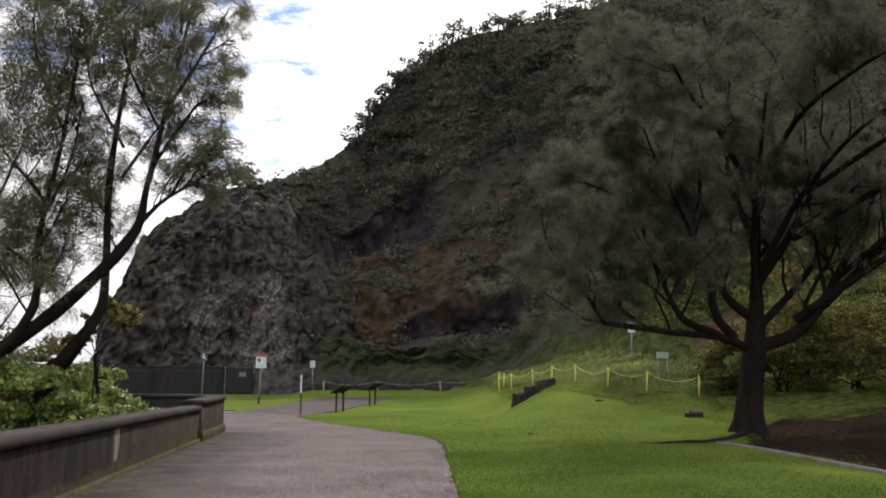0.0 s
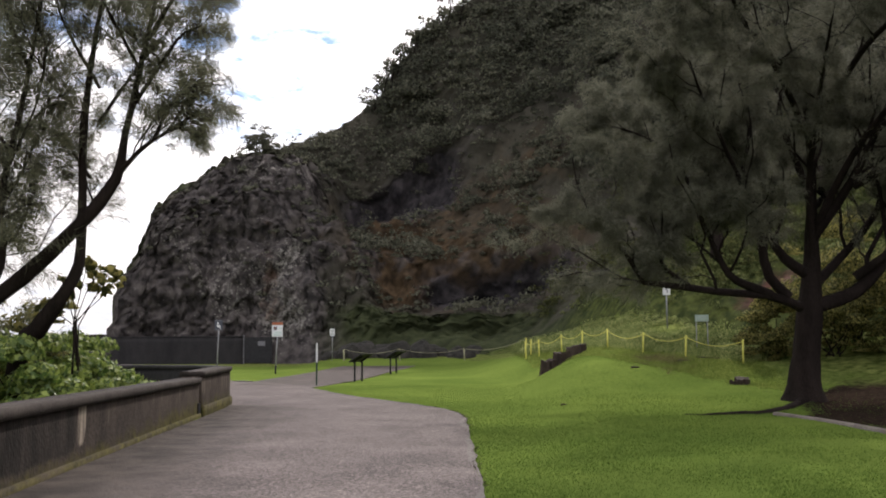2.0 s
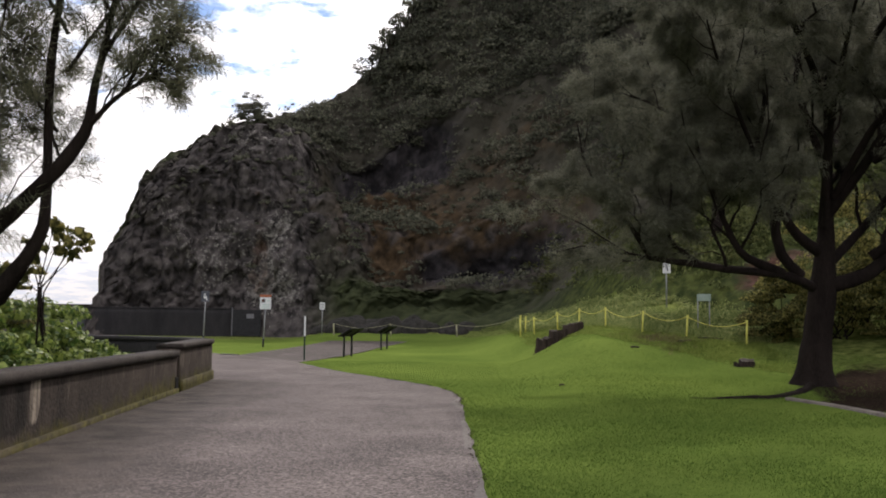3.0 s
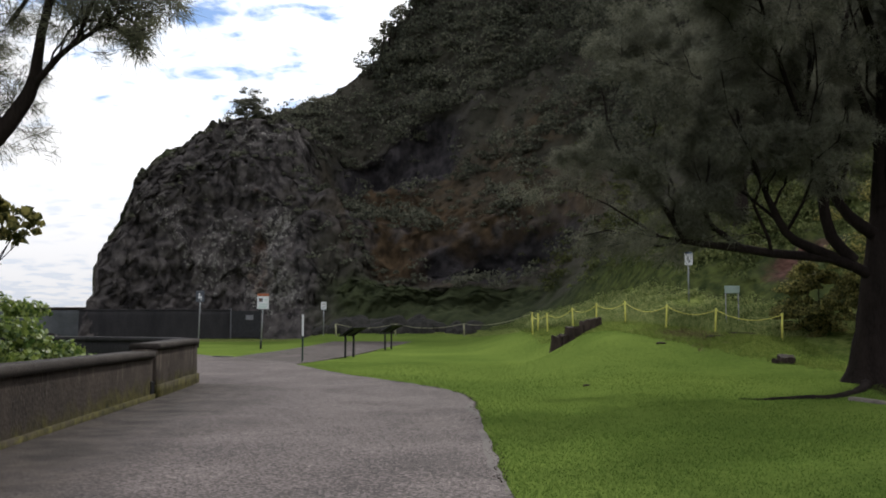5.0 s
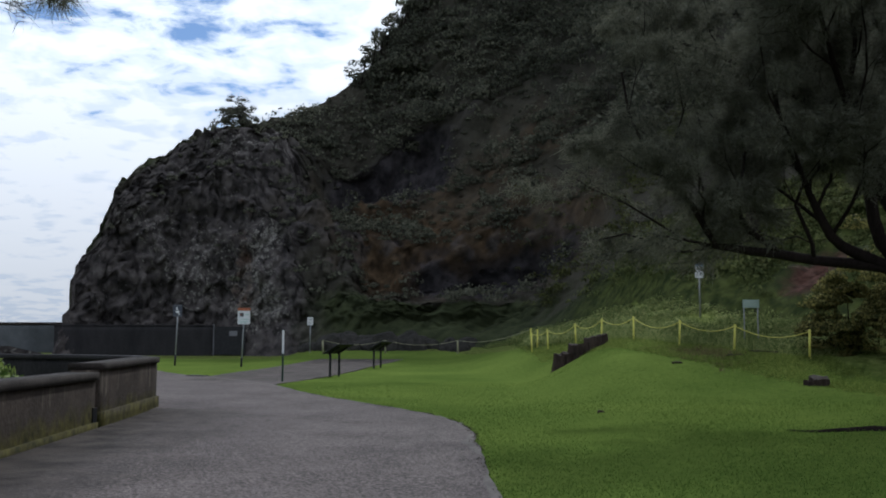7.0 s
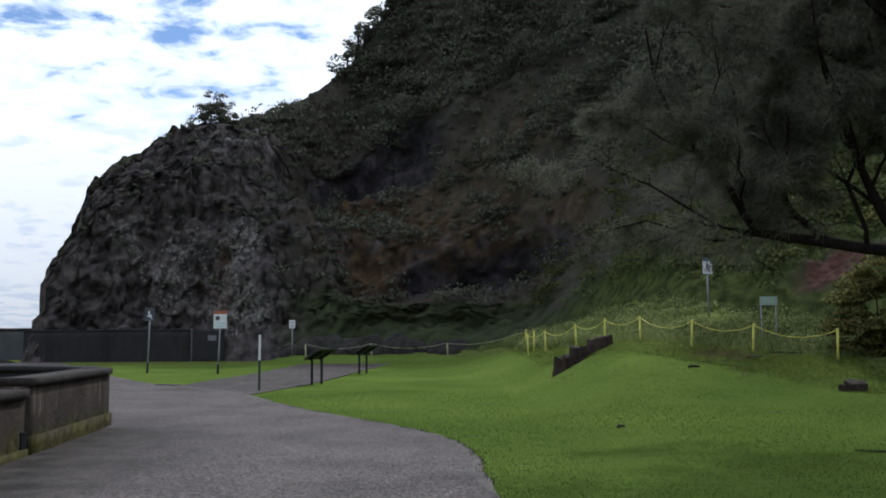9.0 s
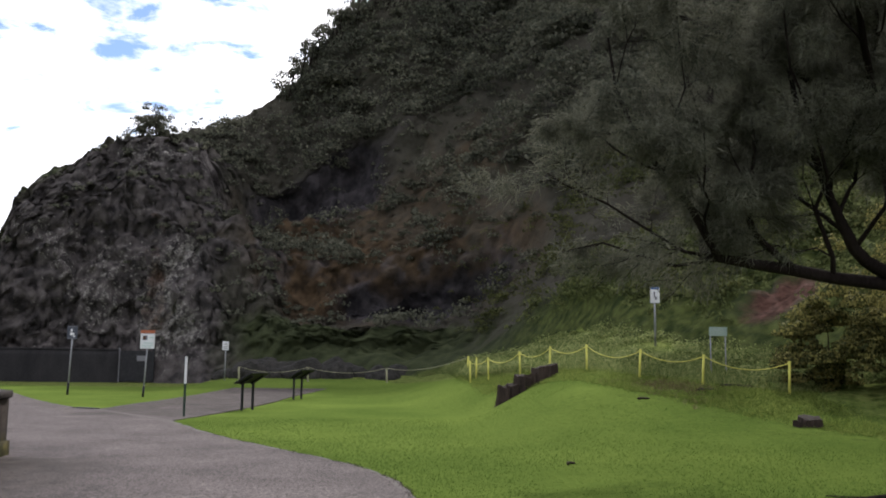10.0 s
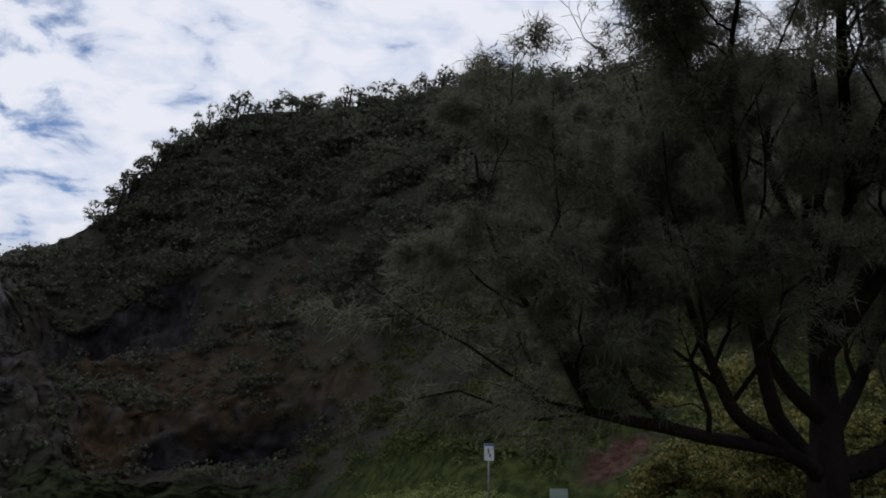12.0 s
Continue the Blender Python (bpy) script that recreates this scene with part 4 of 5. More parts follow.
SB = (10.9, 44.5, gz(10.9, 44.5) + 1.2)
ironwood("ironwood_tree", SB,
         [([(10.9, 44.5, SB[2] - 1.5), (10.9, 44.5, SB[2] + 1.5), (11.0, 44.6, SB[2] + 4), (11.2, 44.6, SB[2] + 8)], (0.34, 0.3, 0.24, 0.1))],
         [([(11.0, 44.6, SB[2] + 2.5), (10.0, 44.2, SB[2] + 4.0), (9.0, 43.8, SB[2] + 5.6)], 0.13, 0.03),
          ([(11.0, 44.6, SB[2] + 3.2), (12.2, 44.8, SB[2] + 4.6), (13.2, 45.0, SB[2] + 6.2)], 0.13, 0.03),
          ([(11.0, 44.6, SB[2] + 4.4), (10.6, 44.6, SB[2] + 6.6), (10.2, 44.5, SB[2] + 8.8)], 0.13, 0.03),
          ([(11.1, 44.6, SB[2] + 5.5), (11.6, 45.0, SB[2] + 7.6), (12.0, 45.2, SB[2] + 9.6)], 0.12, 0.03)],
         27, (7, 5, 4), 14, 0.36, 0.03, M_NEEDLE, "slender ironwood tree standing up the grassy slope", 0.25, 0.5, 0.2)

LB = (-9.6, 17.5, gz(-9.6, 17.5))
ironwood("ironwood_tree", LB,
         [([(-10.4, 17.3, LB[2] - 0.3), (-9.4, 17.2, 1.3), (-8.3, 17.3, 2.25), (-7.4, 17.3, 2.95), (-6.6, 17.35, 3.75), (-6.2, 17.4, 4.25), (-5.97, 17.4, 4.65), (-5.87, 17.35, 5.25), (-5.7, 17.3, 5.95), (-5.5, 17.3, 7.0), (-5.0, 17.1, 9.0)], (0.19, 0.17, 0.15, 0.13, 0.12, 0.11, 0.09, 0.07, 0.055, 0.04, 0.025)),
          ([(-8.6, 18.3, LB[2] - 0.3), (-7.9, 17.8, 1.2), (-7.35, 17.5, 1.95), (-6.72, 17.4, 2.78), (-6.6, 17.4, 3.5), (-6.63, 17.4, 5.3), (-6.57, 17.4, 6.2), (-6.44, 17.4, 7.25), (-6.2, 17.4, 9.0)], (0.19, 0.16, 0.14, 0.11, 0.085, 0.07, 0.05, 0.04, 0.025)),
          ([(-10.2, 16.6, LB[2] - 0.3), (-9.0, 16.6, 1.3), (-8.17, 16.6, 2.05), (-7.68, 16.6, 2.75), (-7.56, 16.6, 3.2), (-7.62, 16.6, 3.8), (-7.51, 16.6, 4.75), (-7.34, 16.7, 5.85), (-7.1, 16.8, 8.0)], (0.15, 0.12, 0.10, 0.085, 0.07, 0.06, 0.05, 0.04, 0.025))],
         [([(-5.99, 17.4, 4.6), (-5.5, 17.2, 5.0), (-5.05, 17.1, 5.25), (-4.7, 17.0, 5.42), (-4.4, 17.0, 5.6)], 0.06, 0.014),
          ([(-5.05, 17.1, 5.25), (-4.75, 17.0, 5.3), (-4.5, 16.9, 5.15), (-4.42, 16.9, 4.95)], 0.025, 0.008),
          ([(-5.3, 17.2, 5.15), (-4.9, 16.8, 5.6), (-4.6, 16.6, 5.8), (-4.3, 16.4, 5.75)], 0.04, 0.01),
          ([(-5.0, 17.1, 5.3), (-4.7, 16.9, 5.6), (-4.5, 16.8, 5.9), (-4.3, 16.8, 6.1)], 0.03, 0.01),
          ([(-5.75, 17.4, 5.8), (-5.2, 17.2, 6.5), (-4.8, 17.0, 6.9), (-4.4, 16.8, 7.0)], 0.05, 0.012),
          ([(-5.4, 17.2, 7.0), (-4.7, 17.0, 8.0), (-4.2, 16.8, 8.8)], 0.05, 0.012),
          ([(-5.2, 17.1, 8.4), (-5.2, 16.9, 9.8)], 0.04, 0.012),
          ([(-6.5, 17.7, 5.6), (-5.8, 17.9, 6.8), (-5.0, 18.0, 7.8)], 0.045, 0.012),
          ([(-6.45, 17.6, 6.2), (-7.0, 17.2, 7.4), (-7.2, 17.0, 8.8)], 0.045, 0.012),
          ([(-6.3, 17.5, 8.0), (-6.2, 17.4, 9.8)], 0.035, 0.012),
          ([(-7.52, 16.6, 4.6), (-7.1, 16.6, 5.6), (-6.9, 16.6, 6.8)], 0.04, 0.012),
          ([(-7.5, 16.6, 4.9), (-8.6, 16.5, 6.2), (-9.6, 16.4, 7.6)], 0.04, 0.012),
          ([(-7.58, 16.6, 3.2), (-7.2, 16.5, 3.6), (-6.95, 16.4, 4.2)], 0.03, 0.008),
          ([(-7.7, 16.6, 2.8), (-8.5, 16.8, 3.8), (-9.2, 17.0, 4.6)], 0.03, 0.008),
          ([(-6.55, 17.7, 4.2), (-6.9, 18.0, 4.8), (-7.2, 18.2, 5.6)], 0.03, 0.008),
          ([(-7.58, 16.6, 4.0), (-7.3, 16.7, 4.6), (-7.1, 16.8, 5.3)], 0.04, 0.01),
          ([(-7.6, 16.6, 3.6), (-8.6, 16.5, 4.4), (-9.4, 16.4, 5.2)], 0.04, 0.01),
          ([(-6.6, 17.7, 4.6), (-7.1, 17.5, 5.4), (-7.4, 17.4, 6.4)], 0.04, 0.01),
          ([(-9.2, 16.6, 1.4), (-9.6, 17.6, 3.4), (-9.4, 18.6, 5.6), (-9.0, 19.2, 7.6)], 0.09, 0.015),
          ([(-7.2, 16.8, 7.0), (-7.0, 16.5, 8.2), (-6.9, 16.4, 9.2)], 0.04, 0.012),
          ([(-7.25, 16.7, 6.2), (-8.0, 16.8, 8.0), (-8.1, 16.9, 9.6)], 0.04, 0.012),
          ([(-5.6, 17.3, 6.4), (-6.0, 16.4, 7.6), (-6.0, 15.6, 8.6)], 0.04, 0.012)],
         33, (9, 7, 4), 30, 0.27, 0.0092, M_NEEDLE_B, "leaning multi-stemmed ironwood tree with thin feathery crown behind the wall", 0.25, 0.52, 0.12, 0.0, 4, 0.1)


def bush(name, at, clumps, per, size, mat, label, seed, category="bush", stems_r=0.03, fork=None):
    """A bush: stems and a crown of clumps [(dx, dy, dz, r)] about its base."""
    root = thing(name, at, label, category)
    g = np.random.default_rng(seed)
    c = np.array([k[:3] for k in clumps], dtype=float)
    r = np.array([k[3] for k in clumps], dtype=float)
    c2 = np.repeat(c, 5, axis=0) + g.normal(size=(len(c) * 5, 3)) * np.repeat(r, 5)[:, None] * 0.45
    r2 = np.repeat(r, 5) * g.uniform(0.35, 0.65, len(c) * 5)
    v_, f_ = leaf_cloud(c2, r2, per // 5, size, 0.55, seed, 0.15)
    part("crown", mesh("crown", v_, f_), mat, root, "", "stuff")
    for k in range(len(c)):
        st = np.array((g.normal() * 0.15, g.normal() * 0.15, -0.05))
        part("stem", mesh("stem", *tube([st, (c[k] * 0.5 if fork is None else np.array(fork)) + g.normal(size=3) * 0.05, c[k]], (stems_r, stems_r * 0.7, stems_r * 0.3), 6), True), M_BARK, root)
    return root


# shrub behind the low wall
bush("shrub", (-8.0, 19.6, gz(-8.0, 19.6)),
     [(0.55, 0.2, 1.75 - gz(-8.0, 19.6) - 0.9, 0.75), (1.0, 1.4, 0.55 - gz(-8.0, 19.6), 0.7), (-0.1, -1.0, 1.0 - gz(-8.0, 19.6), 0.9), (0.4, -2.0, 0.85 - gz(-8.0, 19.6), 0.85), (1.0, -2.9, 0.75 - gz(-8.0, 19.6), 0.75),
      (-1.0, 0.4, 1.2 - gz(-8.0, 19.6), 1.0), (0.9, -0.6, 0.6 - gz(-8.0, 19.6), 0.8), (-0.9, -2.4, 1.1 - gz(-8.0, 19.6), 0.9), (0.8, 2.6, 0.45 - gz(-8.0, 19.6), 0.7), (-0.4, 2.6, 0.8 - gz(-8.0, 19.6), 0.85), (0.3, 0.9, 1.15 - gz(-8.0, 19.6), 0.8), (0.5, -1.3, 1.25 - gz(-8.0, 19.6), 0.75), (0.2, -2.6, 1.2 - gz(-8.0, 19.6), 0.7)], 2200, 0.115, M_LEAF, "bright green glossy-leaved shrub behind the low wall", 41, "shrub")
bush("shrub", (-10.6, 20.6, gz(-10.6, 20.6)),
     [(0, 0, 1.4 - gz(-10.6, 20.6), 1.1), (-0.8, 1.2, 1.2 - gz(-10.6, 20.6), 1.0), (0.6, 2.4, 1.0 - gz(-10.6, 20.6), 0.9), (-1.6, -0.5, 1.5 - gz(-10.6, 20.6), 1.1)], 900, 0.13, M_BUSH, "olive green shrub behind the wall", 43, "shrub")

# bushes at the right, beyond the big tree
for k, (bx, by, hgt, wid) in enumerate([(10.0, 33.2, 2.2, 1.3), (11.6, 32.2, 3.2, 1.7), (13.6, 31.2, 3.6, 1.9), (15.4, 29.4, 3.4, 1.9), (17.0, 27.0, 3.4, 1.9), (13.0, 34.0, 4.4, 2.0), (16.5, 32.0, 4.8, 2.3)]):
    zb = gz(bx, by)
    bush("bush", (bx, by, zb), [(0, 0, hgt * 0.72, wid * 0.62), (wid * 0.5, 0.2, hgt * 0.5, wid * 0.6), (-wid * 0.5, 0.1, hgt * 0.42, wid * 0.6), (0.1, -wid * 0.5, hgt * 0.4, wid * 0.55), (0, wid * 0.4, hgt * 0.5, wid * 0.6), (0.2, -wid * 0.3, hgt * 0.18, wid * 0.6), (-wid * 0.6, -0.2, hgt * 0.15, wid * 0.5)], 2000, 0.095, M_BUSH, "tangled olive and yellow-green bush on the slope", 60 + k)

# lone bush on the cliff top
gb = np.random.default_rng(88)
near_top = int(np.argmin((pts[:, 0] + 19.5) ** 2 + (pts[:, 1] - 77.4) ** 2))
bush("bush", (-19.5, 77.4, float(pts[near_top][2]) - 0.1), [(math.cos(k * 2.4) * 1.15 * min(1.0, 1.5 * math.sin(math.pi * (0.1 + 0.85 * k / 30))) * gb.uniform(0.5, 1.0), math.sin(k * 2.4) * 0.8 * gb.uniform(0.4, 1.0), 0.35 + 1.35 * k / 30, 0.72) for k in range(0, 30, 2)], 420, 0.12, M_HILLLEAF, "small dark bush alone on the cliff top", 90, "bush", 0.02)


# ---- signs, markers and panels ----
def pole_sign(name, at, height, w, h, face, label, lean=(0, 0), band=None, dark_foot=True, r=0.03, marks=None):
    root = thing(name, at, label, "sign")
    top = (lean[0], lean[1], height)
    part("pole", mesh("pole", *capped([(0, 0, -0.15), (lean[0] * 0.5, lean[1] * 0.5, height * 0.5), top], (r, r, r), 10), True), M_STEEL, root)
    if dark_foot:
        part("foot_sleeve", mesh("foot_sleeve", *capped([(0, 0, -0.1), (lean[0] * 0.08, 0, height * 0.09), (lean[0] * 0.16, 0, height * 0.17)], (r * 1.5, r * 1.5, r * 1.4), 10), True), M_BLACK, root)
    board = part("board", box("board", w, 0.012, h, pose(lean[0] * 0.85, lean[1] * 0.85 - r - 0.012, height - h)), face, root)
    if band:
        part("band", box("band", w * 1.0, 0.014, band[1], pose(lean[0] * 0.85, lean[1] * 0.85 - r - 0.012, height + 0.01)), band[0], root)
    for mx_, mz, mw, mh, mm in marks or ():
        part("print", box("print", mw, 0.004, mh, pose(lean[0] * 0.85 + mx_, lean[1] * 0.85 - r - 0.022, height - h + mz), 0.0), mm, board)
    return root


pole_sign("notice_sign", (-10.32, 46.75, 0), 2.42, 0.55, 0.58, M_WHITE, "white notice sign with orange heading on a leaning steel pole", (0.1, 0), (M_ORANGE, 0.12), marks=[(-0.1, 0.33, 0.18, 0.17, M_GREY), (-0.12, 0.37, 0.1, 0.09, M_ORANGE), (0.14, 0.4, 0.16, 0.04, M_TEAL), (0.04, 0.2, 0.36, 0.035, M_TEAL), (0.0, 0.11, 0.42, 0.03, M_TEAL), (-0.02, 0.05, 0.34, 0.025, M_TEAL)])
pole_sign("parking_sign", (-13.85, 48.6, 0), 2.74, 0.42, 0.55, M_NAVY, "dark navy sign with a white symbol on a thin steel pole", (0.08, 0), marks=[(0, 0.03, 0.36, 0.02, M_GREY), (0, 0.5, 0.36, 0.02, M_GREY), (-0.03, 0.30, 0.07, 0.12, M_WHITE), (0.0, 0.17, 0.16, 0.1, M_WHITE), (0.08, 0.1, 0.07, 0.05, M_WHITE)], dark_foot=True)
pole_sign("small_sign", (-9.5, 58.0, gz(-9.5, 58.0)), 1.95, 0.32, 0.44, M_WHITE, "small white notice sign on a steel pole", marks=[(0, 0.28, 0.18, 0.05, M_GREY), (0, 0.16, 0.2, 0.03, M_GREY), (0, 0.08, 0.2, 0.03, M_GREY)], dark_foot=False)
pole_sign("warning_sign", (7.8, 40.6, gz(7.8, 40.6)), 2.0, 0.32, 0.52, M_WHITE, "white warning sign with blue heading on steel pole", (0.0, 0), marks=[(0, 0.44, 0.28, 0.07, M_BLUE), (-0.02, 0.2, 0.05, 0.16, M_GREY), (0.03, 0.1, 0.06, 0.1, M_GREY)], dark_foot=False)
marker = thing("marker_post", (-6.12, 35.94, 0), "thin dark marker post with a white reflective top", "post")
part("post", box("post", 0.06, 0.03, 0.9, pose(0, 0, -0.05)), M_DARKGREEN, marker)
part("reflector", box("reflector", 0.062, 0.032, 0.72, pose(0, 0, 0.852)), M_WHITE, marker, "white reflective sleeve")
sg_z = gz(8.02, 35.3)
sg = thing("board_sign", (8.02, 35.3, sg_z), "pale green notice board on two thin posts", "sign")
part("board", box("board", 0.48, 0.02, 0.24, pose(0, -0.03, 2.28 - sg_z)), M_GREENSIGN, sg)
for dx in (-0.2, 0.2):
    part("post", mesh("post", *capped([(dx, 0, -0.1), (dx, 0, 0.5), (dx, 0, 2.5 - sg_z)], (0.018, 0.018, 0.018), 8), True), M_STEEL, sg)


def reading_panel(at, turn):
    root = thing("reading_panel", at, "black angled information panel on two posts beside the path", "sign", "information panels")
    root.rotation_euler = (0, 0, radians(turn))
    for dx in (-0.28, 0.28):
        part("leg", box("leg", 0.075, 0.055, 0.86, pose(dx, 0.0, -0.05, 0, 0, 0)), M_BLACK, root)
        part("bracket", box("bracket", 0.06, 0.5, 0.06, pose(dx, 0.16, 0.86, 28, 0, 0)), M_BLACK, root)
    part("panel", box("panel", 1.05, 0.7, 0.04, pose(0, 0.17, 0.93, 28, 0, 0)), M_BLACK, root)
    part("sheet", box("sheet", 0.97, 0.62, 0.006, pose(0, 0.15, 0.972, 28, 0, 0), 0), M_GREY, root, "dark printed sheet")
    return root


reading_panel((-5.05, 39.3, 0), -114)
reading_panel((-4.35, 46.0, 0.02), -114)

# ---- yellow posts and rope ----
POSTS = [(8.62, 32.28), (7.09, 33.8), (5.88, 35.23), (4.87, 37.15), (4.05, 38.7), (3.36, 40.3), (2.5, 42.0), (2.2, 43.5)]
first = thing("barrier_post", (0, 0, 0), "short yellow-painted barrier post in the grass", "post", "yellow posts of the rope barrier")
part("shaft", mesh("shaft", *capped([(0, 0, -0.2), (0, 0, 0.3), (0, 0, 0.7)], (0.030, 0.030, 0.030), 12), True), M_YELLOW, first)
part("cap", mesh("cap", *capped([(0, 0, 0.69), (0, 0, 0.72), (0, 0, 0.75)], (0.037, 0.037, 0.026), 12), True), M_YELLOW, first)
pale = thing("barrier_post", (-1.25, 57.0, gz(-1.25, 57.0)), "short faded cream barrier post at the foot of the slope", "post", "yellow posts of the rope barrier")
part("shaft", mesh("shaft", *capped([(0, 0, -0.2), (0, 0, 0.3), (0, 0, 0.62)], (0.045, 0.045, 0.045), 12), True), M_CREAM, pale)
part("cap", mesh("cap", *capped([(0, 0, 0.61), (0, 0, 0.64), (0, 0, 0.67)], (0.052, 0.052, 0.034), 12), True), M_CREAM, pale)
tips = []
rngp = random.Random(5)
ALL_POSTS = POSTS + [(1.96, 43.0), (2.05, 46.0), (-1.25, 57.0), (-5.18, 57.0), (-8.59, 57.0)]
for k, (x, y) in enumerate(ALL_POSTS):
    m = pose(x, y, gz(x, y) - 0.01, rngp.uniform(-3, 3), rngp.uniform(-3, 3), 0)
    if k in (0, 10):
        o = first if k == 0 else pale
        o.matrix_basis = m
    else:
        o = copy_thing(first if k < 10 else pale, m)
    tips.append(np.array(m @ Vector((0, 0, 0.70))))
rope = thing("barrier_rope", (POSTS[0][0], POSTS[0][1], gz(*POSTS[0])), "sagging yellow rope between the barrier posts", "rope")
ro = np.array(rope.location)
for a, b in [(0, 1), (1, 2), (2, 3), (3, 4), (4, 5), (5, 6), (6, 8), (9, 10), (10, 11), (11, 12)]:
    u = np.linspace(0, 1, 14)[:, None]
    c = tips[a] * (1 - u) + tips[b] * u - np.array((0, 0, 1)) * (4 * u * (1 - u)) * min(0.26, 0.11 * np.linalg.norm(tips[a] - tips[b]))
    part("span", mesh("span", *tube(c - ro, np.full(14, 0.012), 6), True), M_CREAM if a >= 9 else M_YELLOW, rope)

# ---- stump, cut log, rocks, kerb ----
def stump(at, lobes, label, seed):
    """A cut stump of one or more fluted buttresses [(dx, dy, radius, top)], each with a jagged sawn top."""
    root = thing("tree_stump", at, label, "stump")
    g = np.random.default_rng(seed)
    na, nz = 56, 14
    ang = np.linspace(0, 2 * np.pi, na, endpoint=False)
    for dx, dy, r, top_ in lobes:
        flute = 1 + 0.13 * np.sin(ang * 4 + g.uniform(0, 6)) + 0.10 * np.abs(np.sin(ang * 5.5 + g.uniform(0, 6))) + g.normal(size=na) * 0.035
        hgt = top_ + 0.04 * np.sin(ang + g.uniform(0, 6)) + 0.012 * np.sin(ang * 4 + g.uniform(0, 6)) + g.normal(size=na) * 0.006
        rows = []
        for k in range(nz):
            u = k / (nz - 1)
            q = r * flute * (1.42 - 0.55 * u ** 0.45) * (1 + 0.03 * g.normal(size=na))
            rows.append(np.stack([dx + np.cos(ang) * q, dy + np.sin(ang) * q, -0.5 + (hgt + 0.5) * u], 1))
        v = np.concatenate(rows)
        I2, J2 = np.meshgrid(np.arange(nz - 1), np.arange(na), indexing="ij")
        K2 = (J2 + 1) % na
        f = np.stack([I2 * na + J2, I2 * na + K2, (I2 + 1) * na + K2, (I2 + 1) * na + J2], -1).reshape(-1, 4)
        part("buttress", mesh("buttress", v, f), M_STUMP, root)
        rim = rows[-1]
        mid = np.array([dx, dy, 0]) + (rim - np.array([dx, dy, 0])) * np.array((0.55, 0.55, 1)) - np.array((0, 0, 0.02)) * g.uniform(0, 1.5, na)[:, None]
        face = np.vstack([rim, mid, [(dx, dy, float(np.mean(hgt)) - 0.03)]])
        k = np.arange(na)
        k1 = (k + 1) % na
        part("cut_face", mesh("cut_face", face, [np.stack([k, k1, k1 + na, k + na], 1), np.stack([k + na, k1 + na, np.full(na, 2 * na)], 1)]), M_CUT, root, "weathered grey sawn face")
    return root


zs_ = gz(3.1, 37.4)
stump((3.1, 37.4, zs_), [(dx, dy - 0.22, r, z + 0.02 - zs_) for dx, dy, r, z in ((-0.62, -0.25, 0.19, 0.82), (-0.36, -0.12, 0.22, 0.88), (-0.04, -0.05, 0.26, 1.12), (0.24, 0.05, 0.27, 1.16), (0.50, 0.05, 0.29, 1.38), (0.70, 0.08, 0.25, 1.43))], "dark rotting stump with stepped fluted buttresses on the mound", 31)
zs_ = gz(7.73, 29.4)
stump((7.73, 29.4, zs_), [(0.06, 0.0, 0.23, 0.15), (-0.2, -0.1, 0.12, 0.06)], "small low cut tree stump in the lawn", 9)


def boulder(at, sx, sy, sz, seed, label="dark weathered boulder at the foot of the cliff"):
    bm = bmesh.new()
    bmesh.ops.create_icosphere(bm, subdivisions=3, radius=1.0)
    g = np.random.default_rng(seed)
    co = np.array([q.co[:] for q in bm.verts])
    n = fbm(co * 1.3 + seed * 7.1, 4)
    for q, c, k in zip(bm.verts, co, n):
        s = 0.6 + 0.8 * k
        q.co = (c[0] * sx * s, c[1] * sy * s, max(-0.2, c[2]) * sz * s)
    me = bpy.data.meshes.new("boulder")
    bm.to_mesh(me)
    bm.free()
    solo("boulder", me, M_ROCK, label, "rock", at=at, group="boulders below the cliff")


rb_ = random.Random(9)
for k in range(26):
    x = -9.8 + 9.5 * (k / 25) + rb_.uniform(-0.4, 0.4)
    y = 59.4 + rb_.uniform(-0.6, 1.8)
    s = rb_.uniform(0.35, 0.95) * (1.25 if -8.5 < x < -4 else 0.8)
    boulder((x, y, gz(x, y) - 0.05), s * 1.1, s * 0.9, s * rb_.uniform(0.7, 1.2), 100 + k)

root_c = spline([(8.0, 25.0, 0), (7.4, 23.7, 0), (6.6, 22.5, 0), (6.1, 21.9, 0), (5.5, 21.75, 0), (4.9, 21.55, 0), (4.5, 21.75, 0)], 40)
root_c[:, 2] = ground_z(root_c[:, 0], root_c[:, 1]) - 0.03 + 0.05 * (fbm(root_c * 1.6 + 3, 3) - 0.3)
v, f = tube(root_c, np.linspace(0.13, 0.02, 40) * (0.7 + 0.6 * fbm(root_c * 2.2, 3)), 8)
solo("root", mesh("root", v + (fbm(v * 4, 3) - 0.45)[:, None] * 0.06, f, True), M_BARK, "gnarled surface root of the big tree lying on the lawn", "root")
kc = spline([(6.35, 21.55, 0), (6.8, 19.4, 0), (7.2, 16.2, 0), (7.7, 11, 0), (8.4, 3, 0)], 60)
kz = ground_z(kc[:, 0], kc[:, 1])
v = np.concatenate([np.stack([kc[:, 0] + dx, kc[:, 1], kz + dz], 1) for dx, dz in ((-0.07, -0.2), (-0.07, 0.025), (-0.05, 0.04), (0.05, 0.04), (0.07, 0.025), (0.07, -0.2))])
n = 60
f = np.concatenate([np.stack([np.arange(n - 1) + a * n, np.arange(1, n) + a * n, np.arange(1, n) + (a + 1) * n, np.arange(n - 1) + (a + 1) * n], 1) for a in range(5)])
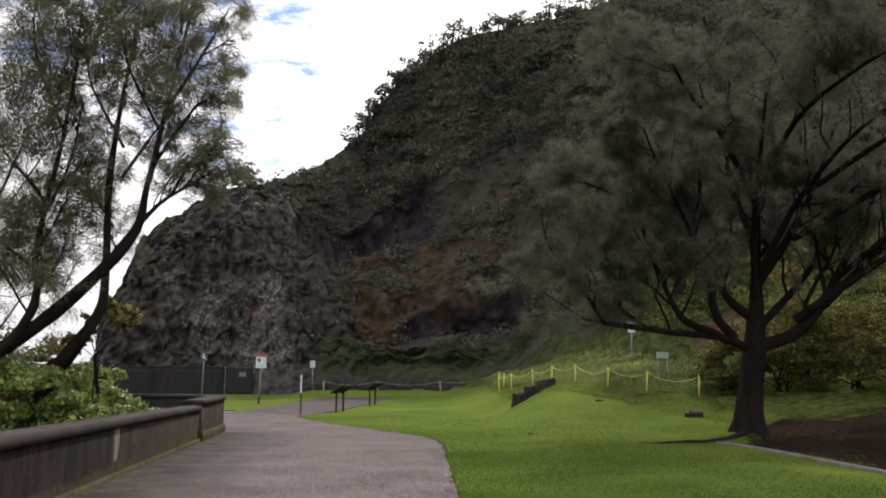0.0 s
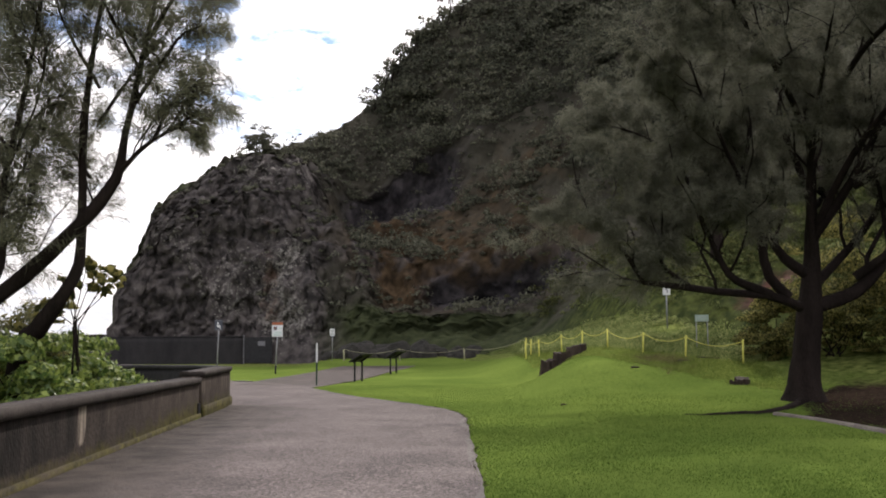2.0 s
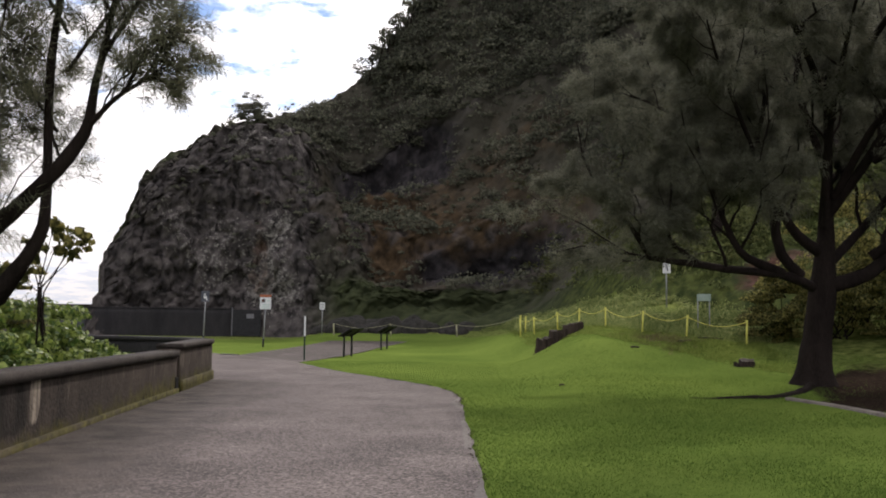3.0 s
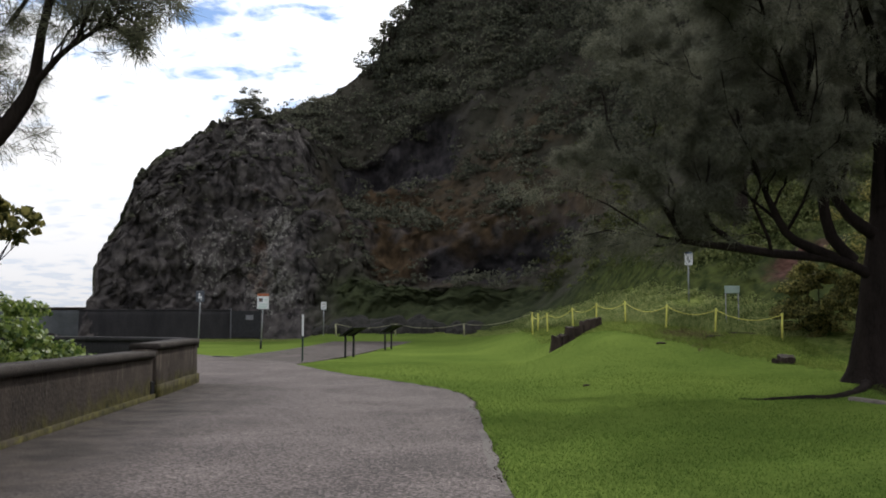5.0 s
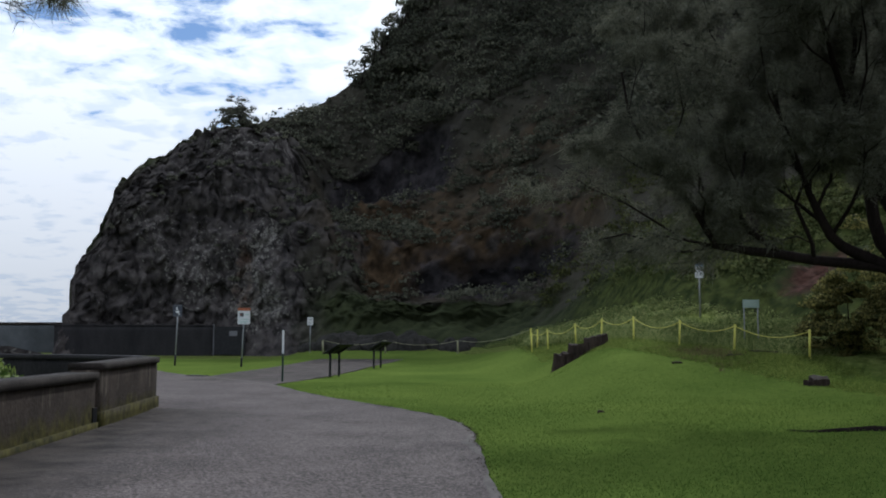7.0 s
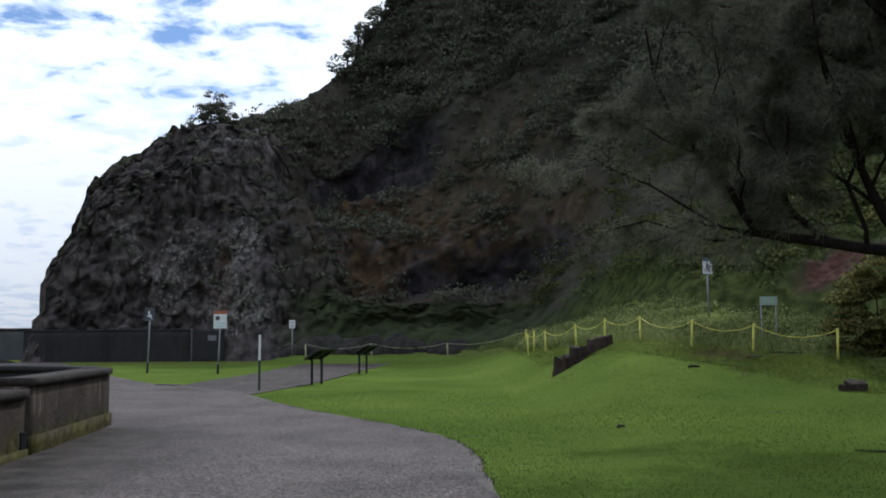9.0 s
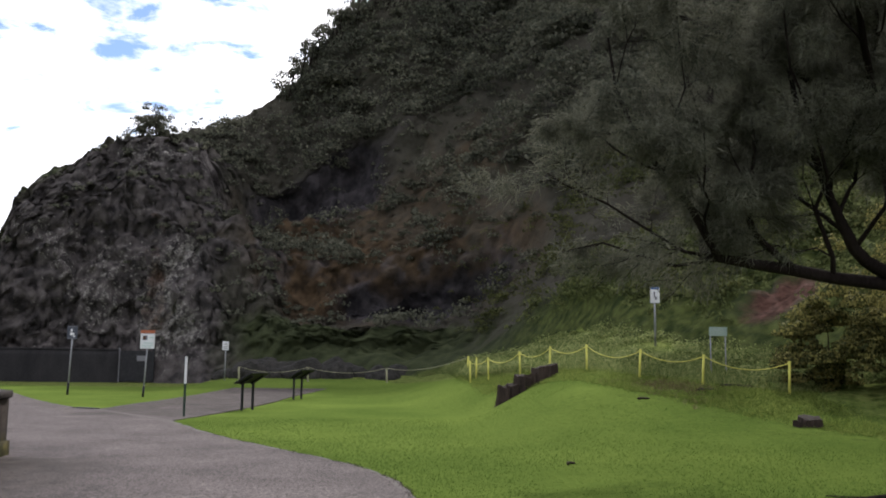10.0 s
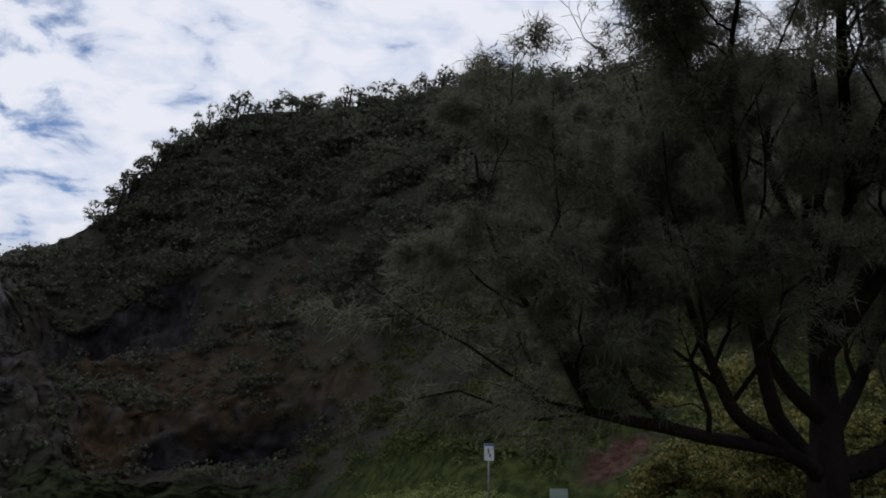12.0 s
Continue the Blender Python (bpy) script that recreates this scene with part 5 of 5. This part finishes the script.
solo("edging", mesh("edging", v, f), M_EDGE, "low pale concrete edging between lawn and bare soil", kind="structure")


# ---- grass ----
def blades(p, height, width, seed, lean=0.5):
    g = np.random.default_rng(seed)
    n = len(p)
    a = g.uniform(0, 2 * np.pi, n)
    sd = np.stack([np.cos(a), np.sin(a), 0 * a], 1) * width
    tip = np.stack([g.normal(0, lean, n), g.normal(0, lean, n), np.ones(n)], 1)
    tip *= (height * g.uniform(0.5, 1.3, n) / np.linalg.norm(tip, axis=1))[:, None]
    v = np.stack([p - sd, p + sd, p + tip], 1).reshape(-1, 3)
    return v, np.arange(n * 3).reshape(-1, 3)


g = np.random.default_rng(77)
n = 225000
qy = 9 + 27 * g.uniform(size=n) ** 1.6
edge = np.interp(qy, right_edge[:, 1], right_edge[:, 0])
qx = edge - 0.03 + (np.minimum(10.5, 2.5 + qy * 0.32) - edge) * g.uniform(size=n) ** 1.1
keep = (g.uniform(size=n) > 0.9 * step(0.2, 0.8, qx - np.interp(qy, (4, 16.2, 19.4, 20.9, 21.7, 24, 27, 30), (8.2, 7.2, 6.8, 6.2, 6.9, 7.4, 8.4, 11.0))))
qx, qy = qx[keep], qy[keep]
pb = np.stack([qx, qy, ground_z(qx, qy) - 0.02], 1)
v, f = blades(pb, 0.028, 0.005, 78)
solo("lawn_grass", mesh("lawn_grass", v, f), M_BLADE, "short mown green grass blades of the lawn", "grass", "stuff")

# long tufts on the mound behind the rope
nt = 2400
tx = g.uniform(0.5, 13, nt)
ty = np.interp(tx, (0, 1.5, 2.2, 4.9, 8.6, 12, 16), (58, 57, 44.4, 37.6, 32.9, 34, 36)) + 6.5 * g.uniform(size=nt) ** 1.1 - 0.3
tz = ground_z(tx, ty)
cen = np.stack([tx, ty, tz], 1)
per = 34
cb = np.repeat(cen, per, axis=0)
cb[:, :2] += g.normal(0, 0.16, (len(cb), 2))
cb[:, 2] = ground_z(cb[:, 0], cb[:, 1]) - 0.05
v, f = blades(cb, 0.36, 0.012, 80, 1.3)
solo("long_grass", mesh("long_grass", v, f), M_TUFT, "long unmown grass tufts on the mound", "grass", "stuff")

# rough tufts on the face of the mound, before the rope, and dead grass by the posts
nt = 2600
tx = g.uniform(1.8, 9.2, nt)
ty = np.interp(tx, (0, 1.5, 2.2, 4.9, 8.6, 12, 16), (58, 57, 44.4, 37.6, 32.9, 34, 36)) - 5.0 * g.uniform(size=nt) ** 1.5 + 0.2
cb = np.repeat(np.stack([tx, ty, 0 * tx], 1), 26, axis=0)
cb[:, :2] += g.normal(0, 0.13, (len(cb), 2))
cb[:, 2] = ground_z(cb[:, 0], cb[:, 1]) - 0.02
v, f = blades(cb, 0.10, 0.010, 84, 1.6)
solo("rough_grass", mesh("rough_grass", v, f), material("rough_grass", (0.076, 0.112, 0.022), (0.19, 0.23, 0.058), 0.4, 0.8, 0, 6, per="island", spread=0.8, through_light=0.6, spec=0.02), "rough tufty grass on the face of the mound", "grass", "stuff")
nt = 150
cen = np.stack([6.2 + g.normal(0, 0.42, nt), 33.2 + g.normal(0, 0.7, nt), np.zeros(nt)], 1)
cb = np.repeat(cen, 24, axis=0)
cb[:, :2] += g.normal(0, 0.11, (len(cb), 2))
cb[:, 2] = ground_z(cb[:, 0], cb[:, 1]) - 0.01
v, f = blades(cb, 0.12, 0.010, 86, 1.6)
solo("dead_grass", mesh("dead_grass", v, f), material("dead_grass", (0.060, 0.052, 0.022), (0.17, 0.145, 0.070), 0.4, 0.9, 0, 6, per="island", spread=0.6, through_light=0.15), "flattened brown dead grass beside the yellow posts", "grass", "stuff")

# low creeping vines over the mound
g = np.random.default_rng(91)
nv = 3600
vx = g.uniform(1.8, 14.5, nv)
vy = np.interp(vx, (0, 1.5, 2.2, 4.9, 8.6, 12, 16), (58, 57, 44.6, 38.0, 33.4, 34, 36)) + 11 * g.uniform(size=nv) ** 1.3
vc = np.stack([vx, vy, ground_z(vx, vy)], 1)
vc = vc[~clear_of_sign(vc)]
nv = len(vc)
vc[:, 2] += 0.55 * (fbm(vc * np.array((0.8, 0.8, 0)) + 3, 3) - 0.36) * step(0.3, 2.0, vc[:, 1] - np.interp(vc[:, 0], (2.2, 4.9, 8.6, 12), (44.4, 37.6, 32.9, 34)))
v, f = leaf_cloud(vc, g.uniform(0.12, 0.40, nv) * (0.6 + 0.8 * step(0.40, 0.56, fbm(vc * 0.9 + 12, 3))), 70, 0.065, 0.95, 92)
solo("creeping_vines", mesh("creeping_vines", v, f), M_VINE, "low tangled green vines creeping over the mound", "vines", "stuff")
slot = thing("drain_slot", (wall_x(22.3) + 0.01, 22.3, gz(-6, 22.3)), "narrow black drain slot at the foot of the wall", "drain")
# no hole is cut: a proud black block paints the slot's dark inside
part("recess", box("recess", 0.05, 0.13, 0.3, pose(0, 0, 0.0, 0, 0, -8)), M_BLACK, slot)

# leafy plant beside the leaning stems
bush("shrub", (-7.1, 18.6, gz(-7.1, 18.6)), [(0.1, -0.6, 2.5 - gz(-7.1, 18.6), 0.2), (0.45, -0.7, 2.75 - gz(-7.1, 18.6), 0.2), (0.75, -0.6, 2.95 - gz(-7.1, 18.6), 0.18), (0.7, -0.8, 2.6 - gz(-7.1, 18.6), 0.2), (0.3, -0.5, 3.1 - gz(-7.1, 18.6), 0.18), (0.95, -0.7, 2.75 - gz(-7.1, 18.6), 0.15), (-0.3, -0.6, 2.3 - gz(-7.1, 18.6), 0.22), (-0.2, -0.4, 2.8 - gz(-7.1, 18.6), 0.16)], 30, 0.17, M_BUSH, "thin large-leaved shrub beside the leaning stems", 47, "shrub", 0.018, (0.1, -0.5, 2.0 - gz(-7.1, 18.6)))

# worn pale edge of the path
e0 = right_edge[(right_edge[:, 1] > 6)]
ez = ground_z(e0[:, 0], e0[:, 1])
wob = np.clip(-0.13 + 0.36 * fbm(e0 * 0.9 + 40, 4), 0.004, 0.2)
v = np.concatenate([np.stack([e0[:, 0] + 0.015, e0[:, 1], ez + 0.006], 1), np.stack([e0[:, 0] - wob, e0[:, 1] - wob * 0.5, ez + 0.006], 1)])
n = len(e0)
k = np.arange(n - 1)
solo("path_edge", mesh("path_edge", v, np.stack([k, k + 1, k + 1 + n, k + n], 1)), M_WORN, "pale worn edge of the asphalt path", kind="structure")

# dark soil crumbs and ragged grass where the lawn meets the path
ge = np.random.default_rng(63)
ek = ge.integers(0, len(e0), 1100)
ep = e0[ek] + np.stack([ge.normal(0.01, 0.03, 1100), ge.normal(0, 0.05, 1100), np.zeros(1100)], 1)
ep[:, 2] = ground_z(ep[:, 0], ep[:, 1]) + 0.004
ep = ep[fbm(ep * 1.3 + 5, 3) > 0.40]
v, f = leaf_cloud(ep, ge.uniform(0.005, 0.012, len(ep)), 4, 0.014, 0.9, 64)
solo("edge_soil", mesh("edge_soil", v, f), M_STUMP, "dark soil crumbs along the ragged path edge", "soil", "stuff")

# grass tussocks on the slope behind the rope
M_TUSSOCK = material("tussock_grass", (0.045, 0.058, 0.020), (0.125, 0.140, 0.052), 0.35, 0.85, 0, 5, per="island", spread=0.4, through_light=0.3, spec=0.05)
wtus = tuss * ~clear_of_sign(pts) * (pr < 30) * (1 - np.clip(soil * 2, 0, 1)) * (0.4 + 0.6 * step(0.42, 0.54, n2)) * area.ravel()
pick = np.random.default_rng(25).choice(len(pts), 3000, p=wtus / wtus.sum())
v, f = leaf_cloud(pts[pick] + np.array((0, 0, 0.02)), np.random.default_rng(26).uniform(0.2, 0.6, len(pick)), 26, 0.145, 0.95, 27, 0.3)
part("tussocks", mesh("tussocks", v, f), M_TUSSOCK, hill, "lumpy olive grass tussocks on the slope", "stuff")

# scrub low on the slope at the right
wlow = w_right.ravel() * ~clear_of_sign(pts) * step(0.04, 0.1, sr) * (1 - step(0.4, 0.5, sr)) * (pr < 50) * step(0.40, 0.52, n2) * (1 - np.clip(soil * 2, 0, 1))
pick = np.random.default_rng(15).choice(len(pts), 2000, p=wlow * area.ravel() / (wlow * area.ravel()).sum())
v, f = leaf_cloud(pts[pick] + np.array((0, 0, 0.1)), np.random.default_rng(16).uniform(0.25, 0.75, len(pick)), 60, 0.12, 0.85, 17)
part("undergrowth", mesh("undergrowth", v, f), M_UNDER, hill, "low dark olive undergrowth on the slope", "stuff")

# olive shrub rising behind the stems
bush("shrub", (-9.4, 19.4, gz(-9.4, 19.4)), [(0, 0, 1.9 - gz(-9.4, 19.4), 0.8), (0.7, 0.4, 1.7 - gz(-9.4, 19.4), 0.7), (-0.7, -0.3, 2.1 - gz(-9.4, 19.4), 0.8), (0.2, -0.9, 1.6 - gz(-9.4, 19.4), 0.7), (1.2, -0.4, 1.4 - gz(-9.4, 19.4), 0.6)], 900, 0.1, M_BUSH, "dense small-leaved olive shrub behind the wall", 49, "shrub")


def debris(at, length, r, turn, seed, label):
    """A short dead piece of wood lying on the grass."""
    c = spline([(-length / 2, 0, 0.0), (-length / 6, 0.04, 0.012), (length / 5, -0.03, 0.01), (length / 2, 0.05, 0.0)], 12)
    v, f = capped(c, np.linspace(r, r * 0.5, 12) * (0.8 + 0.5 * fbm(c * 6 + seed, 3)), 8)
    ob = solo("dead_branch", mesh("dead_branch", v, f, True), M_STUMP, label, "branch", at=at)
    ob.rotation_euler = (0, 0, radians(turn))


debris((5.05, 31.6, gz(5.05, 31.6)), 0.3, 0.032, 15, 1, "short dark piece of dead wood on the lawn")
debris((7.9, 33.3, gz(7.9, 33.3)), 1.1, 0.06, -20, 2, "dark dead branch beside the bare soil patch")
debris((6.9, 32.7, gz(6.9, 32.7)), 0.8, 0.035, 30, 3, "thin dead branch lying on bare soil")
debris((2.25, 25.2, gz(2.25, 25.2)), 0.16, 0.022, 40, 4, "small dark scrap of bark on the lawn")

# seam and drain where the paths fork
a_, b_ = np.array((-9.4, 38.72)), np.array((-6.05, 34.25))
d_ = (b_ - a_) / np.linalg.norm(b_ - a_)
q_ = np.array((-d_[1], d_[0])) * 0.07
k_ = np.linspace(0, 1, 12)
ln_ = a_[None] + (b_ - a_)[None] * k_[:, None]
v = np.concatenate([np.column_stack([ln_ + q_, np.full(12, 0.006)]), np.column_stack([ln_ - q_, np.full(12, 0.006)])])
k = np.arange(11)
solo("path_seam", mesh("path_seam", v, np.stack([k, k + 1, k + 13, k + 12], 1)), M_WORN, "pale concrete seam across the path fork", kind="structure")
grate = thing("drain_grate", (-9.75, 39.0, 0.0), "small dark iron drain grate at the lawn's corner", "drain")
part("frame", box("frame", 0.9, 0.26, 0.02, pose(0, 0, 0, 0, 0, -30)), M_BLACK, grate)
for k in range(7):
    part("bar", box("bar", 0.03, 0.22, 0.012, pose(0, 0, 0, 0, 0, -30) @ pose(-0.36 + 0.12 * k, 0, 0.018), 0.0), M_GREY, grate)
